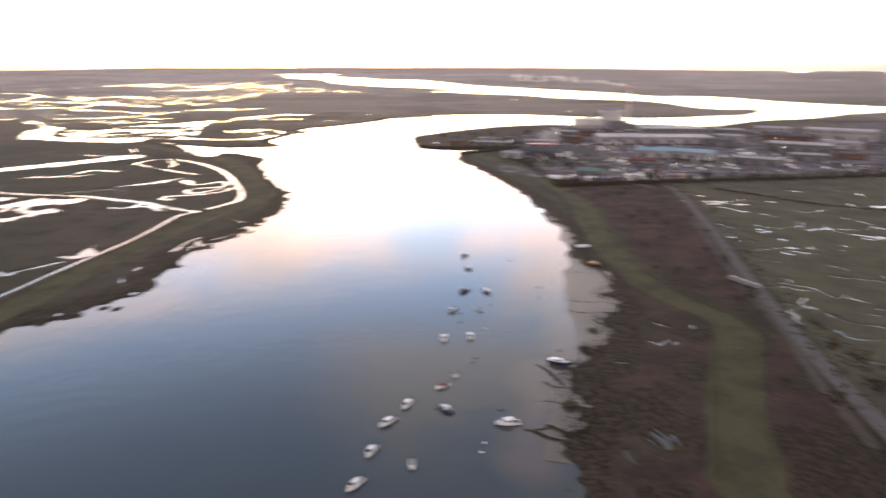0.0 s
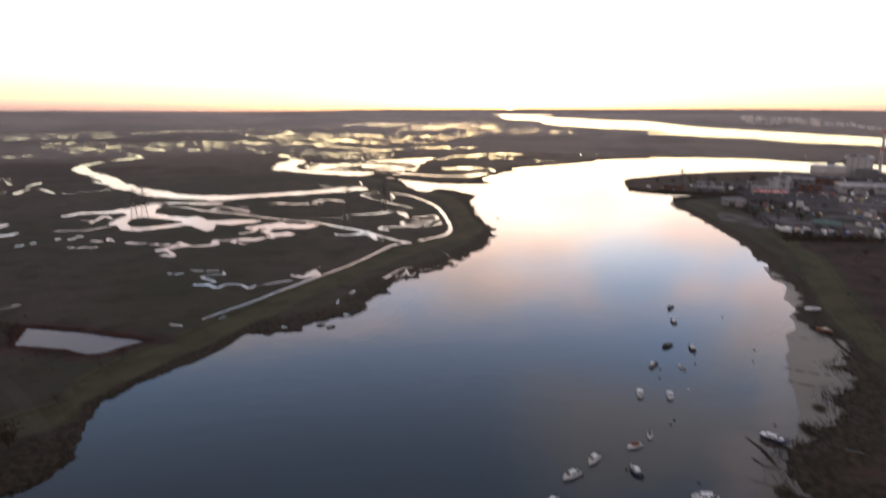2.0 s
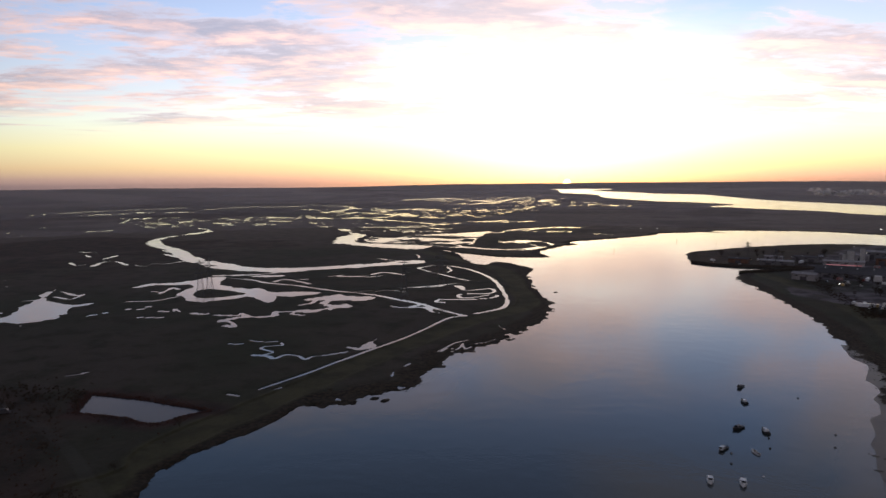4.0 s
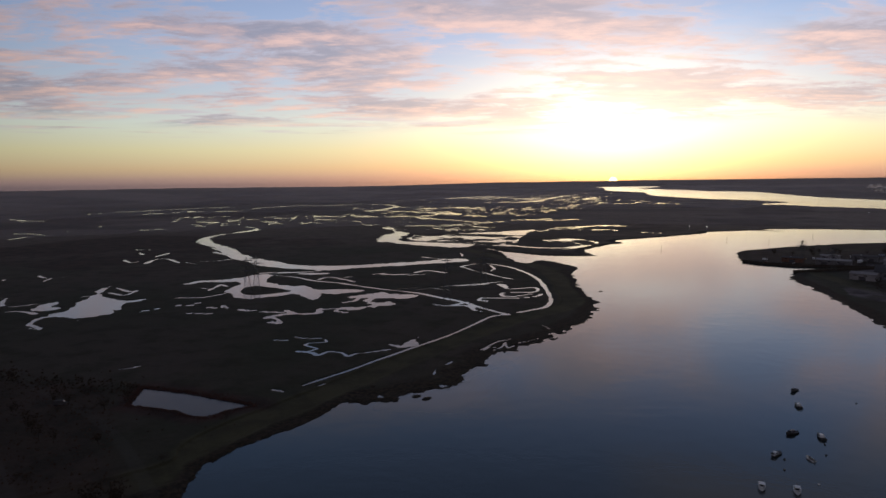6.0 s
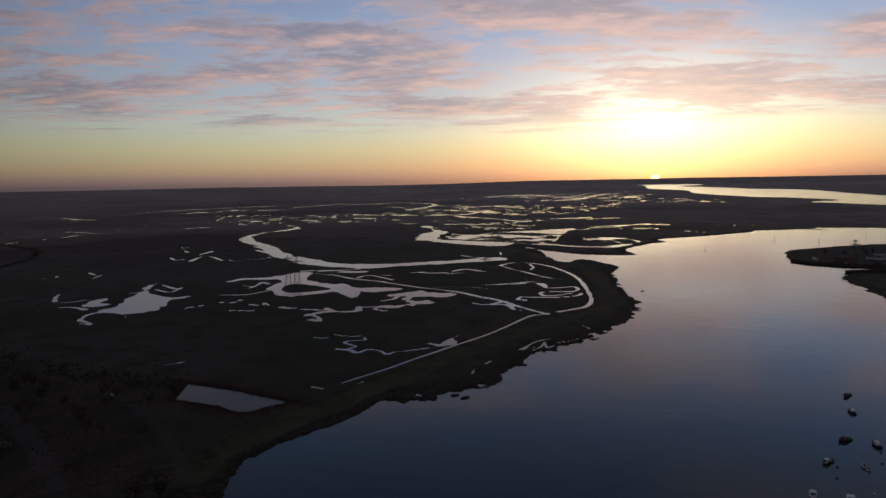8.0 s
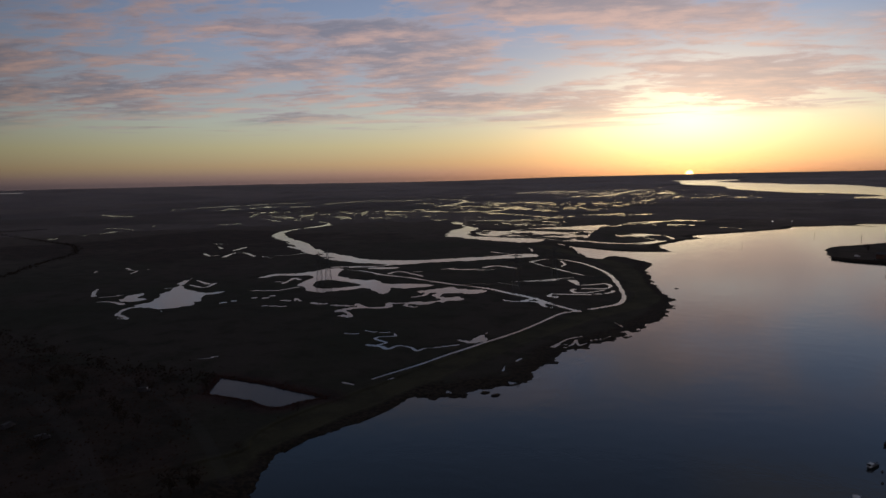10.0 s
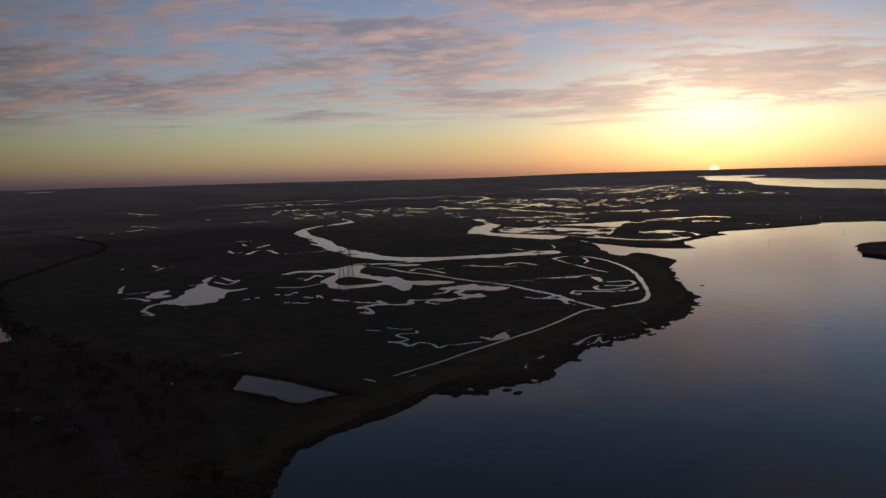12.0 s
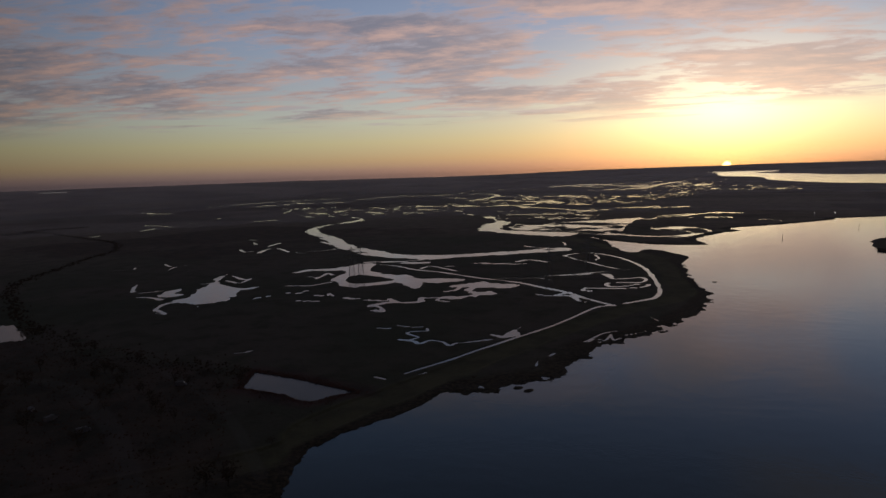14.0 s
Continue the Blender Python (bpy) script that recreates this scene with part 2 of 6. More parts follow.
# ---- plan of the estuary, metres ----
WEST_BANK = [(-420, -900), (-330, -200), (-250, 10), (-165.2, 105.3), (-158.7, 112.3), (-154.6, 118.7), (-154.7, 127.8), (-160, 140.4), (-170.3, 153.4), (-176.6, 166.5), (-176.1, 170.5), (-176, 183), (-173, 198), (-170, 208), (-169, 220), (-169, 229), (-170, 242), (-160, 250), (-150, 258), (-148, 271), (-138, 286), (-140, 317), (-142, 333), (-136, 366), (-126, 391), (-120, 424), (-117, 454), (-117, 486), (-127, 533), (-134, 541), (-151, 578), (-175, 640), (-192, 688), (-195, 725), (-217, 754), (-241, 778), (-263, 782), (-264, 757), (-282, 762), (-314, 807), (-360, 880), (-389, 895)]
MARSH_SHORE = [(-402, 908), (-358, 873), (-315, 850), (-266, 833), (-213, 848), (-217, 874), (-239, 918), (-225, 1000), (-210, 1044), (-230, 1077), (-171, 1163), (-113, 1268), (-112, 1299), (-71, 1326), (-30, 1360), (18, 1345), (-20, 1394), (78, 1423), (184, 1424), (256, 1375), (345, 1350), (419, 1336), (546, 1386), (650, 1436), (714, 1528), (740, 1609), (640, 1629), (603, 1948), (477, 2065), (363, 2148), (275, 2317), (126, 2424), (35, 2518), (-54, 2579), (37, 2729), (-132, 2925), (-267, 2995), (-549, 3336), (-641, 3632), (-875, 3831), (-980, 4168), (-1130, 4314)]
FAR_SHORE = [(-2027, 4429), (-1216, 4497), (-842, 4470), (-657, 4276), (-753, 4085), (-468, 3895), (-338, 3754), (-95, 3641), (159, 3130), (359, 2880), (519, 2659), (649, 2467), (705, 2289), (877, 2246), (948, 2108), (997, 1926), (1135, 1720)]
EAST_BANK = [(60, -600), (40, -60), (28, 60), (34.5, 155), (37.7, 163.5), (40.8, 172.2), (41.3, 180.8), (41, 190), (40.6, 203.7), (42.6, 209.9), (44.8, 207.9), (53, 214.9), (53.7, 223.3), (60.7, 228.8), (66.7, 238.2), (64, 244), (64, 252), (70, 257), (74, 262), (74, 275), (70, 283), (79, 295), (82, 305), (80, 322), (76, 329), (73, 349), (79, 400), (74, 428), (72, 467), (69, 503), (59, 562), (41, 633), (25, 700), (17, 718), (19, 773), (48, 796), (95, 831)]
WORKS_SHORE = [(97, 839), (18, 829), (-15, 839), (-33, 855), (-41, 911), (-41, 969), (-12, 1018), (46, 1089), (108, 1146), (180, 1177), (242, 1166), (319, 1180), (371, 1177), (454, 1147), (507, 1182), (609, 1270), (736, 1327), (870, 1439), (1001, 1512)]
MUD_EDGE = [(23.9, 151.9), (26.7, 165.4), (30.7, 187), (35.1, 205), (43.1, 212), (47.2, 239.6), (55, 288), (60, 316), (65, 328), (65, 348), (69, 362), (68, 379), (72, 407), (67, 426), (67, 457)]
CREEK_BEND = [(-1107, 1159), (-1044, 1139), (-988, 1083), (-976, 1021), (-972, 962), (-932, 893), (-861, 832), (-738, 755), (-662, 699), (-588, 663), (-517, 635), (-481, 644), (-441, 672), (-401, 713), (-375, 756), (-352, 765), (-338, 745), (-357, 719), (-385, 684), (-424, 645), (-452, 606), (-489, 601), (-535, 604), (-579, 622), (-641, 656), (-745, 725), (-835, 787), (-874, 805), (-932, 855), (-974, 919), (-994, 1000), (-1012, 1076), (-1047, 1119)]
LAGOON_WEST = [(-605, 942), (-656, 1044), (-678, 1120), (-766, 1223), (-741, 1230), (-682, 1149), (-628, 1107), (-605, 1035), (-563, 966), (-505, 953), (-422, 950), (-417, 896), (-474, 895), (-534, 914), (-576, 930)]
LAGOON_EAST = [(-578, 1007), (-615, 1097), (-588, 1066), (-552, 1064), (-540, 1134), (-499, 1176), (-462, 1233), (-428, 1275), (-406, 1282), (-398, 1237), (-421, 1200), (-404, 1137), (-389, 1067), (-368, 997), (-380, 964), (-345, 947), (-296, 936), (-274, 952), (-267, 991), (-294, 1021), (-323, 1022), (-353, 1067), (-333, 1085), (-293, 1086), (-251, 1045), (-244, 1007), (-252, 950), (-273, 918), (-307, 915), (-347, 928), (-398, 939), (-461, 968), (-514, 971), (-553, 970)]
LOOP_POOL = [(-463, 508), (-439, 506), (-415, 501), (-408, 508), (-382, 493), (-362, 505), (-335, 506), (-347, 484), (-367, 479), (-357, 467), (-350, 449), (-367, 460), (-386, 467), (-389, 456), (-397, 443), (-405, 431), (-425, 434), (-454, 455), (-467, 475), (-471, 492)]
WEST_LOBE = [(-533, 320), (-552, 339), (-552, 354), (-542, 349), (-534, 336), (-520, 334), (-519, 324)]
LOOP_HEAD = [(-525, 470), (-534, 495), (-511, 509), (-501, 550), (-485, 552), (-469, 522), (-454, 500), (-468, 490), (-485, 503), (-504, 495), (-521, 484)]
DRAIN_POOL = [(-214, 344), (-201, 344), (-202, 356), (-201, 369), (-198, 358), (-193, 353), (-193, 344), (-200, 338)]
SHOAL_WEST = [(-156, 243), (-141, 247), (-128, 248), (-120, 254), (-116, 276), (-115, 320), (-117, 373), (-131, 364), (-137, 318), (-136, 287), (-150, 272)]
TRACK_SIDE = [(171, 440), (154, 360), (143, 304), (138, 272), (132, 232), (123.0, 194.9), (119.5, 173.4), (117.6, 158.5)]
TRACK_WOOD = [(-373, 139), (-359, 151), (-324, 153), (-277, 142), (-236, 128), (-197.5, 111.5)]
HEDGE_LOW = [(-498, 194), (-459, 198), (-418, 197), (-374, 198), (-330, 199), (-309, 209), (-279, 212)]
HEDGE_FAR = [(-1522, 578), (-1523, 643), (-1335, 615), (-1180, 591), (-1076, 570), (-956, 502), (-894, 433), (-822, 366), (-769, 314), (-714, 275), (-617, 239), (-541, 216), (-479, 202)]
HEDGE_PLAIN = [(-1569, 629), (-1584, 681), (-1559, 748)]
VANS_WEST = [(-286, 184), (-267, 129), (-293, 128), (-312, 128)]
LOOP_ISLE = [(-451, 470), (-450, 486), (-429, 487), (-407, 482), (-397, 476), (-402, 464), (-410, 450), (-421, 446), (-436, 453)]
BRANCH_POOL = [(-328, 473), (-321, 492), (-316, 508), (-303, 500), (-278, 505), (-280, 488), (-292, 483), (-303, 478), (-302, 467), (-293, 459), (-286, 468), (-275, 462), (-274, 454), (-281, 446), (-278, 434), (-287, 438), (-286, 426), (-300, 424), (-307, 429), (-297, 436), (-292, 449), (-304, 460), (-309, 473), (-317, 472)]
WEST_POOL = [(-506, 332), (-523, 349), (-534, 362), (-539, 375), (-552, 388), (-571, 408), (-589, 427), (-597, 443), (-588, 439), (-580, 423), (-561, 402), (-538, 385), (-519, 384), (-499, 383), (-490, 393), (-490, 375), (-501, 373), (-489, 370), (-471, 353), (-471, 345), (-463, 339), (-463, 324), (-469, 314), (-488, 313), (-503, 315)]
REED_POND = [(-257, 198), (-273, 218), (-260, 220), (-244, 221), (-228, 221), (-206, 221), (-212, 212), (-213, 205), (-215, 201), (-223, 200), (-232, 202), (-243, 200)]
CORNER_POOL = [(-556, 189), (-528, 201), (-526, 205), (-498, 199), (-474, 193), (-465, 186), (-471, 179), (-489, 167)]
WET_A = [(-1722, 1478), (-1393, 1596), (-1079, 1700), (-786, 1251), (-1044, 1197), (-1308, 1122)]
WET_B = [(-2039, 2336), (-1647, 2916), (-1217, 3385), (-717, 3515), (-550, 2813), (-608, 1740), (-418, 1339), (-278, 1432), (-258, 1277), (-432, 1208), (-629, 1116), (-763, 1203), (-1191, 1809), (-1533, 1879)]
WET_C = [(-723, 3171), (-338, 3013), (-82, 2820), (-73, 2527), (-318, 2513), (-577, 2535)]
LEVEE_WEST = [(-290, -500), (-262, -50), (-235, 60), (-183.6, 154.1), (-191, 180), (-191, 209), (-187, 240), (-183, 295), (-174, 376), (-162, 448), (-147, 487), (-145, 526), (-164, 572), (-189, 633), (-228, 706), (-265, 745), (-311, 788), (-355, 827), (-402, 864)]
LEVEE_EAST = [(150, -500), (105, -50), (90, 60), (75.5, 132), (79, 148), (84, 165.5), (91.5, 186), (103.5, 211), (114, 236), (114, 254), (104, 277), (96.5, 302), (94.5, 350), (97, 410), (104, 499), (98, 561), (86, 639), (59, 718), (35, 791)]
ROAD_EAST = [(116.1, 91.2), (120.1, 120.5), (122.9, 141.3), (126.4, 166.5), (131.8, 207.4), (140, 255), (153, 322), (174, 423), (194, 548), (191, 658), (195, 766)]
SCRUB_EAST = [(110, 561), (200, 567), (171, 415), (143, 300), (130, 219), (120.2, 157.1), (104.1, 125), (88, 125), (95, 170), (105, 196), (118, 222), (125, 247), (118, 272), (108, 298), (105, 345), (108, 400), (112, 488)]
FIELD_EAST = [(203, 575), (419, 617), (495, 624), (240, 232), (129.8, 171.8), (137, 224), (158, 327), (181, 440)]
YARD = [(56, 676), (123, 991), (214, 1167), (363, 1169), (476, 1085), (652, 1172), (836, 1259), (978, 1261), (522, 660), (446, 659), (215, 596), (110, 590)]
TRACK_WEST = [(-331, 197), (-264, 182), (-225, 168), (-196.2, 153.8), (-173.9, 141.7)]
WOOD_WEST = [(-623, 125), (-486, 181), (-412, 190), (-347, 199), (-296, 210), (-258, 196), (-221, 162), (-169.5, 120.8), (-275, 55)]
CHANNELS_DRAIN = [
    (3.6, [(-204, 255), (-201, 272), (-198, 288), (-196, 307), (-193, 327), (-191, 342), (-188, 359), (-185, 382), (-184, 410), (-183, 444), (-175, 456)]),
]
CHANNELS_FOOT = [
    (4.5, [(-249, 306), (-240, 307), (-233, 304), (-232, 313), (-224, 314), (-215, 309), (-215, 315), (-209, 322), (-202, 332)]),
    (3.5, [(-252, 336), (-248, 331), (-255, 326), (-255, 320), (-243, 316), (-244, 310)]),
    (3.5, [(-276, 335), (-267, 334), (-257, 338)]),
    (3, [(-312, 364), (-322, 366)]),
    (3.2, [(-314, 236), (-311, 239), (-310, 244)]),
    (3, [(-213, 243), (-207, 243)]),
    (3, [(-197, 257), (-196, 261)]),
]
CHANNELS_BRANCH = [
    (9, [(-302, 426), (-317, 417), (-311, 405), (-320, 396), (-330, 391), (-334, 380), (-333, 374)]),
    (6, [(-332, 377), (-322, 372), (-313, 363), (-322, 363)]),
    (6, [(-304, 425), (-302, 416), (-291, 414)]),
    (5, [(-318, 448), (-314, 459), (-320, 474)]),
    (6, [(-339, 402), (-329, 396)]),
]
CHANNELS_WEST = [
    (6, [(-491, 314), (-494, 303), (-485, 291), (-477, 284)]),
    (8, [(-545, 309), (-535, 314), (-516, 312)]),
    (5, [(-567, 321), (-561, 329), (-559, 339)]),
    (5, [(-577, 322), (-598, 334), (-613, 346)]),
    (5, [(-572, 426), (-538, 415), (-538, 422), (-526, 400), (-550, 403)]),
    (5, [(-476, 285), (-457, 281)]),
    (5, [(-555, 378), (-551, 386)]),
    (4, [(-463, 310), (-456, 309)]),
    (4, [(-467, 278), (-456, 279)]),
]
CHANNELS_MIDDLE = [
    (6, [(-469, 409), (-449, 420), (-446, 438), (-445, 442)]),
    (5, [(-444, 381), (-426, 389)]),
    (6, [(-408, 387), (-396, 389), (-402, 397), (-391, 391)]),
    (6, [(-376, 390), (-366, 390), (-364, 393)]),
    (5, [(-355, 390), (-337, 395)]),
    (6, [(-474, 450), (-484, 471), (-490, 481), (-476, 475)]),
    (6, [(-445, 352), (-442, 366)]),
    (4, [(-405, 362), (-385, 369)]),
    (6, [(-492, 457), (-474, 457)]),
    (5, [(-418, 544), (-420, 565), (-391, 555), (-377, 548)]),
    (4, [(-507, 547), (-477, 579), (-462, 600)]),
    (6, [(-432, 395), (-430, 402)]),
    (4, [(-281, 322), (-274, 325)]),
]
CHANNELS_LINES = [
    (6, [(-496, 552), (-454, 551), (-421, 538), (-383, 534), (-334, 521), (-287, 514), (-254, 500), (-224, 487), (-202, 471), (-175, 456)]),
    (4, [(-311, 524), (-268, 567), (-248, 591), (-224, 621)]),
    (5, [(-244, 470), (-231, 470), (-224, 490)]),
    (6, [(-231, 470), (-215, 475), (-205, 462), (-198, 460)]),
    (5, [(-264, 537), (-285, 542), (-292, 528)]),
    (5, [(-267, 564), (-244, 581)]),
    (6, [(-220, 512), (-219, 503), (-212, 501)]),
    (7, [(-377, 605), (-364, 606), (-352, 616)]),
    (7, [(-351, 630), (-345, 648), (-319, 639)]),
    (6, [(-347, 608), (-335, 623)]),
]
CHANNELS_PLAIN = [
    (8, [(-883, 690), (-858, 699)]),
    (7, [(-769, 634), (-789, 673)]),
    (7, [(-714, 573), (-736, 604), (-738, 624), (-683, 598)]),
    (6, [(-774, 589), (-743, 574), (-743, 587)]),
    (5, [(-666, 618), (-647, 625), (-646, 659)]),
    (8, [(-735, 709), (-689, 687), (-631, 651)]),
    (4, [(-755, 389), (-729, 404), (-741, 417)]),
    (5, [(-733, 449), (-707, 441), (-697, 454)]),
    (4, [(-684, 423), (-701, 443)]),
    (4, [(-653, 419), (-652, 428)]),
    (6, [(-838, 663), (-813, 648)]),
    (5, [(-674, 602), (-646, 593)]),
]
CHANNELS_LEFT_FAR = [
    (22, [(-2051, 1174), (-1955, 1152), (-1887, 1148), (-1860, 1182)]),
    (10, [(-1844, 1063), (-1853, 1108)]),
    (12, [(-1293, 703), (-1291, 728), (-1322, 784)]),
    (10, [(-1440, 836), (-1418, 843)]),
    (12, [(-1409, 846), (-1324, 827)]),
    (11, [(-1296, 881), (-1286, 916)]),
    (10, [(-1468, 1023), (-1476, 1062)]),
    (9, [(-1262, 990), (-1242, 1050)]),
    (11, [(-1246, 1147), (-1207, 1138)]),
    (22, [(-1969, 1229), (-1957, 1262)]),
    (9, [(-1404, 913), (-1384, 919)]),
    (8, [(-1262, 616), (-1277, 645)]),
]
CHANNELS_LONG = [
    (25.9, [(-2070, 1443), (-2087, 1578), (-2046, 1744), (-2009, 1879), (-1946, 1984)]),
    (21.6, [(-1954, 1352), (-1895, 1433), (-1863, 1541), (-1850, 1651), (-1815, 1697)]),
    (21.6, [(-1772, 1710), (-1683, 1771)]),
    (30.2, [(-1779, 1903), (-1790, 2027), (-1755, 2125), (-1638, 2199), (-1522, 2318), (-1403, 2296), (-1308, 2182), (-1261, 2025), (-1247, 1950), (-1114, 1904), (-968, 1829), (-902, 1810), (-943, 1903), (-995, 1928)]),
    (21.6, [(-910, 1776), (-911, 1653), (-1029, 1597), (-1293, 1565)]),
    (18.7, [(-890, 1600), (-756, 1524), (-647, 1457), (-605, 1446)]),
    (11.5, [(-605, 1446), (-618, 1360), (-676, 1306), (-780, 1258)]),
    (36, [(-1445, 2907), (-1380, 3032), (-1287, 3102), (-1179, 2999)]),
]
CHANNELS_FLASH = [
    (27, [(-1131, 2051), (-1065, 2144), (-929, 2089), (-869, 2025)]),
    (18, [(-600, 1562), (-559, 1572), (-526, 1629)]),
    (36, [(-978, 2604), (-952, 2706), (-924, 2810)]),
    (18, [(-498, 1563), (-445, 1623)]),
    (15.6, [(-414, 1306), (-392, 1342), (-364, 1380), (-320, 1405)]),
    (14.4, [(-564, 1542), (-532, 1568), (-513, 1616)]),
    (24, [(-1417, 2878), (-1369, 3029), (-1209, 3068)]),
    (36, [(-974, 2658), (-942, 2700), (-940, 2839)]),
    (14.4, [(-317, 1281), (-270, 1291)]),
    (26.4, [(-944, 2887), (-948, 3189), (-910, 3287)]),
    (15.6, [(-794, 1708), (-733, 1751)]),
]
CHANNELS_FIELD = [
    (1.4, [(173, 377), (183, 376), (197, 371)]),
    (1.9, [(230, 403), (243, 407), (260, 405), (284, 410)]),
    (1.2, [(153, 301), (166, 296), (173, 290), (176, 277), (184, 282)]),
    (1.2, [(188, 313), (196, 307), (213, 300)]),
    (1.2, [(162, 277), (156, 269), (160, 262), (164, 249), (176, 243)]),
    (1.2, [(155, 240), (156, 232), (168, 230)]),
    (1.2, [(142, 211), (154, 210)]),
    (1.1, [(195, 355), (205, 349)]),
    (1.2, [(202, 328), (206, 320)]),
    (2.2, [(198, 495), (219, 495), (236, 504)]),
    (2.2, [(201, 523), (211, 513)]),
    (1.9, [(292, 535), (302, 528)]),
]
CHANNELS_POINT = [
    (5.5, [(-170, 467), (-163, 482), (-158, 497), (-163, 524), (-175, 555), (-194, 598), (-214, 637), (-238, 672), (-272, 709), (-301, 725), (-319, 724), (-326, 693)]),
    (5, [(-326, 693), (-306, 675), (-276, 652), (-253, 634), (-233, 621)]),
    (6, [(-239, 587), (-230, 587), (-219, 566), (-208, 571), (-198, 582), (-189, 568), (-192, 554), (-207, 548), (-213, 539), (-205, 527), (-196, 533), (-187, 550), (-179, 547), (-183, 533), (-197, 521), (-212, 515), (-221, 514)]),
    (8, [(-236, 588), (-224, 575)]),
    (4, [(-298, 715), (-282, 689), (-278, 671), (-261, 672)]),
    (4, [(-264, 566), (-251, 578), (-247, 591)]),
    (4, [(-221, 514), (-219, 503), (-212, 500)]),
]
CHANNELS_FRINGE = [
    (2.2, [(-152, 352), (-151, 364), (-150, 376), (-145, 386)]),
    (2.0, [(-150, 353), (-149, 362), (-143, 362), (-145, 376)]),
    (2.0, [(-145, 375), (-139, 365), (-137, 371)]),
    (1.8, [(-156, 317), (-156, 324)]),
    (2.2, [(-137, 379), (-133, 385), (-130, 393)]),
    (1.6, [(-154, 298), (-158, 309)]),
    (2.0, [(-148, 356), (-144, 357)]),
    (2.2, [(-140, 432), (-132, 423)]),
]
CHANNELS_CREEK = [
    (12, [(-510, 562), (-475, 583), (-463, 597), (-462, 617)]),
    (18, [(-462, 574), (-443, 585)]),
    (7, [(-417, 765), (-391, 754), (-358, 752)]),
    (3, [(-369, 788), (-385, 818), (-406, 834), (-432, 857)]),
    (5, [(-388, 599), (-379, 612)]),
    (5, [(-403, 569), (-398, 574)]),
]
CHANNELS_BEYOND = [
    (21, [(-1906, 1530), (-1893, 1639), (-1858, 1724)]),
    (22.4, [(-961, 1643), (-907, 1715), (-941, 1836), (-918, 1841)]),
    (14, [(-739, 1289), (-697, 1320), (-651, 1372), (-612, 1445), (-596, 1493)]),
    (16.8, [(-379, 1304), (-360, 1359), (-339, 1418), (-286, 1415)]),
    (12, [(-323, 1304), (-279, 1302)]),
    (10, [(-422, 1291), (-365, 1292)]),
    (10, [(-223, 1260), (-186, 1245)]),
    (80, [(-2294, 4314), (-1783, 4376), (-1149, 4386)]),
]
CHANNELS_SALTING = [
    (0.9, [(58.9, 166.1), (60.5, 162), (61.2, 156.7)]),
    (0.8, [(60.8, 167), (62.5, 162.4), (62.1, 157.4)]),
    (1, [(64.3, 164.2), (64.9, 160.8), (65.8, 157.3)]),
    (0.8, [(55.2, 164.2), (57.4, 161), (58.2, 157.9)]),
    (0.7, [(54.7, 156.1), (56.7, 153.6), (58.8, 151.7)]),
    (0.8, [(49.4, 156.3), (49.8, 152.4), (51.1, 149.6)]),
    (1, [(83, 252), (86, 247), (90, 243)]),
    (0.9, [(92, 255), (93, 246)]),
    (0.8, [(77, 230.5), (80.3, 226.4)]),
    (0.9, [(80.4, 225.6), (87.3, 232.3)]),
    (0.8, [(97, 252), (99, 249)]),
    (0.7, [(85.2, 225.1), (88.2, 228.8)]),
    (0.8, [(60.7, 210.9), (64.4, 210.3)]),
    (1.2, [(100, 245), (98, 240)]),
]
CHANNELS = CHANNELS_FRINGE + CHANNELS_DRAIN + CHANNELS_FOOT + CHANNELS_BRANCH + CHANNELS_WEST + CHANNELS_MIDDLE + CHANNELS_LINES + CHANNELS_PLAIN + CHANNELS_LEFT_FAR + CHANNELS_LONG + CHANNELS_FLASH + CHANNELS_FIELD + CHANNELS_POINT + CHANNELS_CREEK + CHANNELS_BEYOND + CHANNELS_SALTING
GULLIES = [(0.5, [(60, 318), (67, 316), (74, 315)]), (0.45, [(53, 276), (61, 272), (70, 272)]), (0.45, [(52, 262), (59, 259), (71, 259)]), (0.45, [(27.8, 183.6), (34, 182.9), (37.9, 181)]), (1.1, [(26.2, 165.8), (29.6, 162.4), (34, 160.5), (37.5, 158.2), (43, 157)]), (1.3, [(30.7, 168.7), (34.6, 165.2), (37.3, 161), (40.1, 157.1)]), (0.7, [(23.5, 166.3), (26.8, 166.5), (30.1, 167.5)]), (1.2, [(79, 322), (81, 307), (82, 296)]), (0.8, [(33, 209), (36.4, 202.4), (38.8, 194.3)]), (0.7, [(33.3, 196.1), (36, 192.5), (39.8, 192.2)])]
BOATS = [
    ('cruiser', 18.8, 169.8, -175, 7.2),
    ('cabin', -16.1, 170.1, -127, 6.1),
    ('cabin', -11, 180.6, -110, 6.9),
    ('cabin', -19.3, 155.2, -106, 6.8),
    ('cabin', -21.7, 140.6, -122, 7.4),
    ('open', -8, 149.2, -86, 5.8),
    ('canopy', -0.1, 192.5, -136, 6.1),
    ('open', 4.2, 200.8, -89, 5.9),
    ('blue', 0.8, 177.9, 124, 5.8),
    ('cabin', 0.4, 231.2, -88, 8.6),
    ('cabin', 10.5, 233.1, -89, 9.6),
    ('dark', 4.3, 260.9, -116, 9.8),
    ('open', 15.2, 261.9, 120, 6.7),
    ('dark', 9.7, 285.3, -127, 5.9),
    ('dark', 19.7, 285.7, 108, 6.9),
    ('dark', 11.7, 343.9, -115, 10.7),
    ('dark', 12.8, 321, 111, 8.7),
]
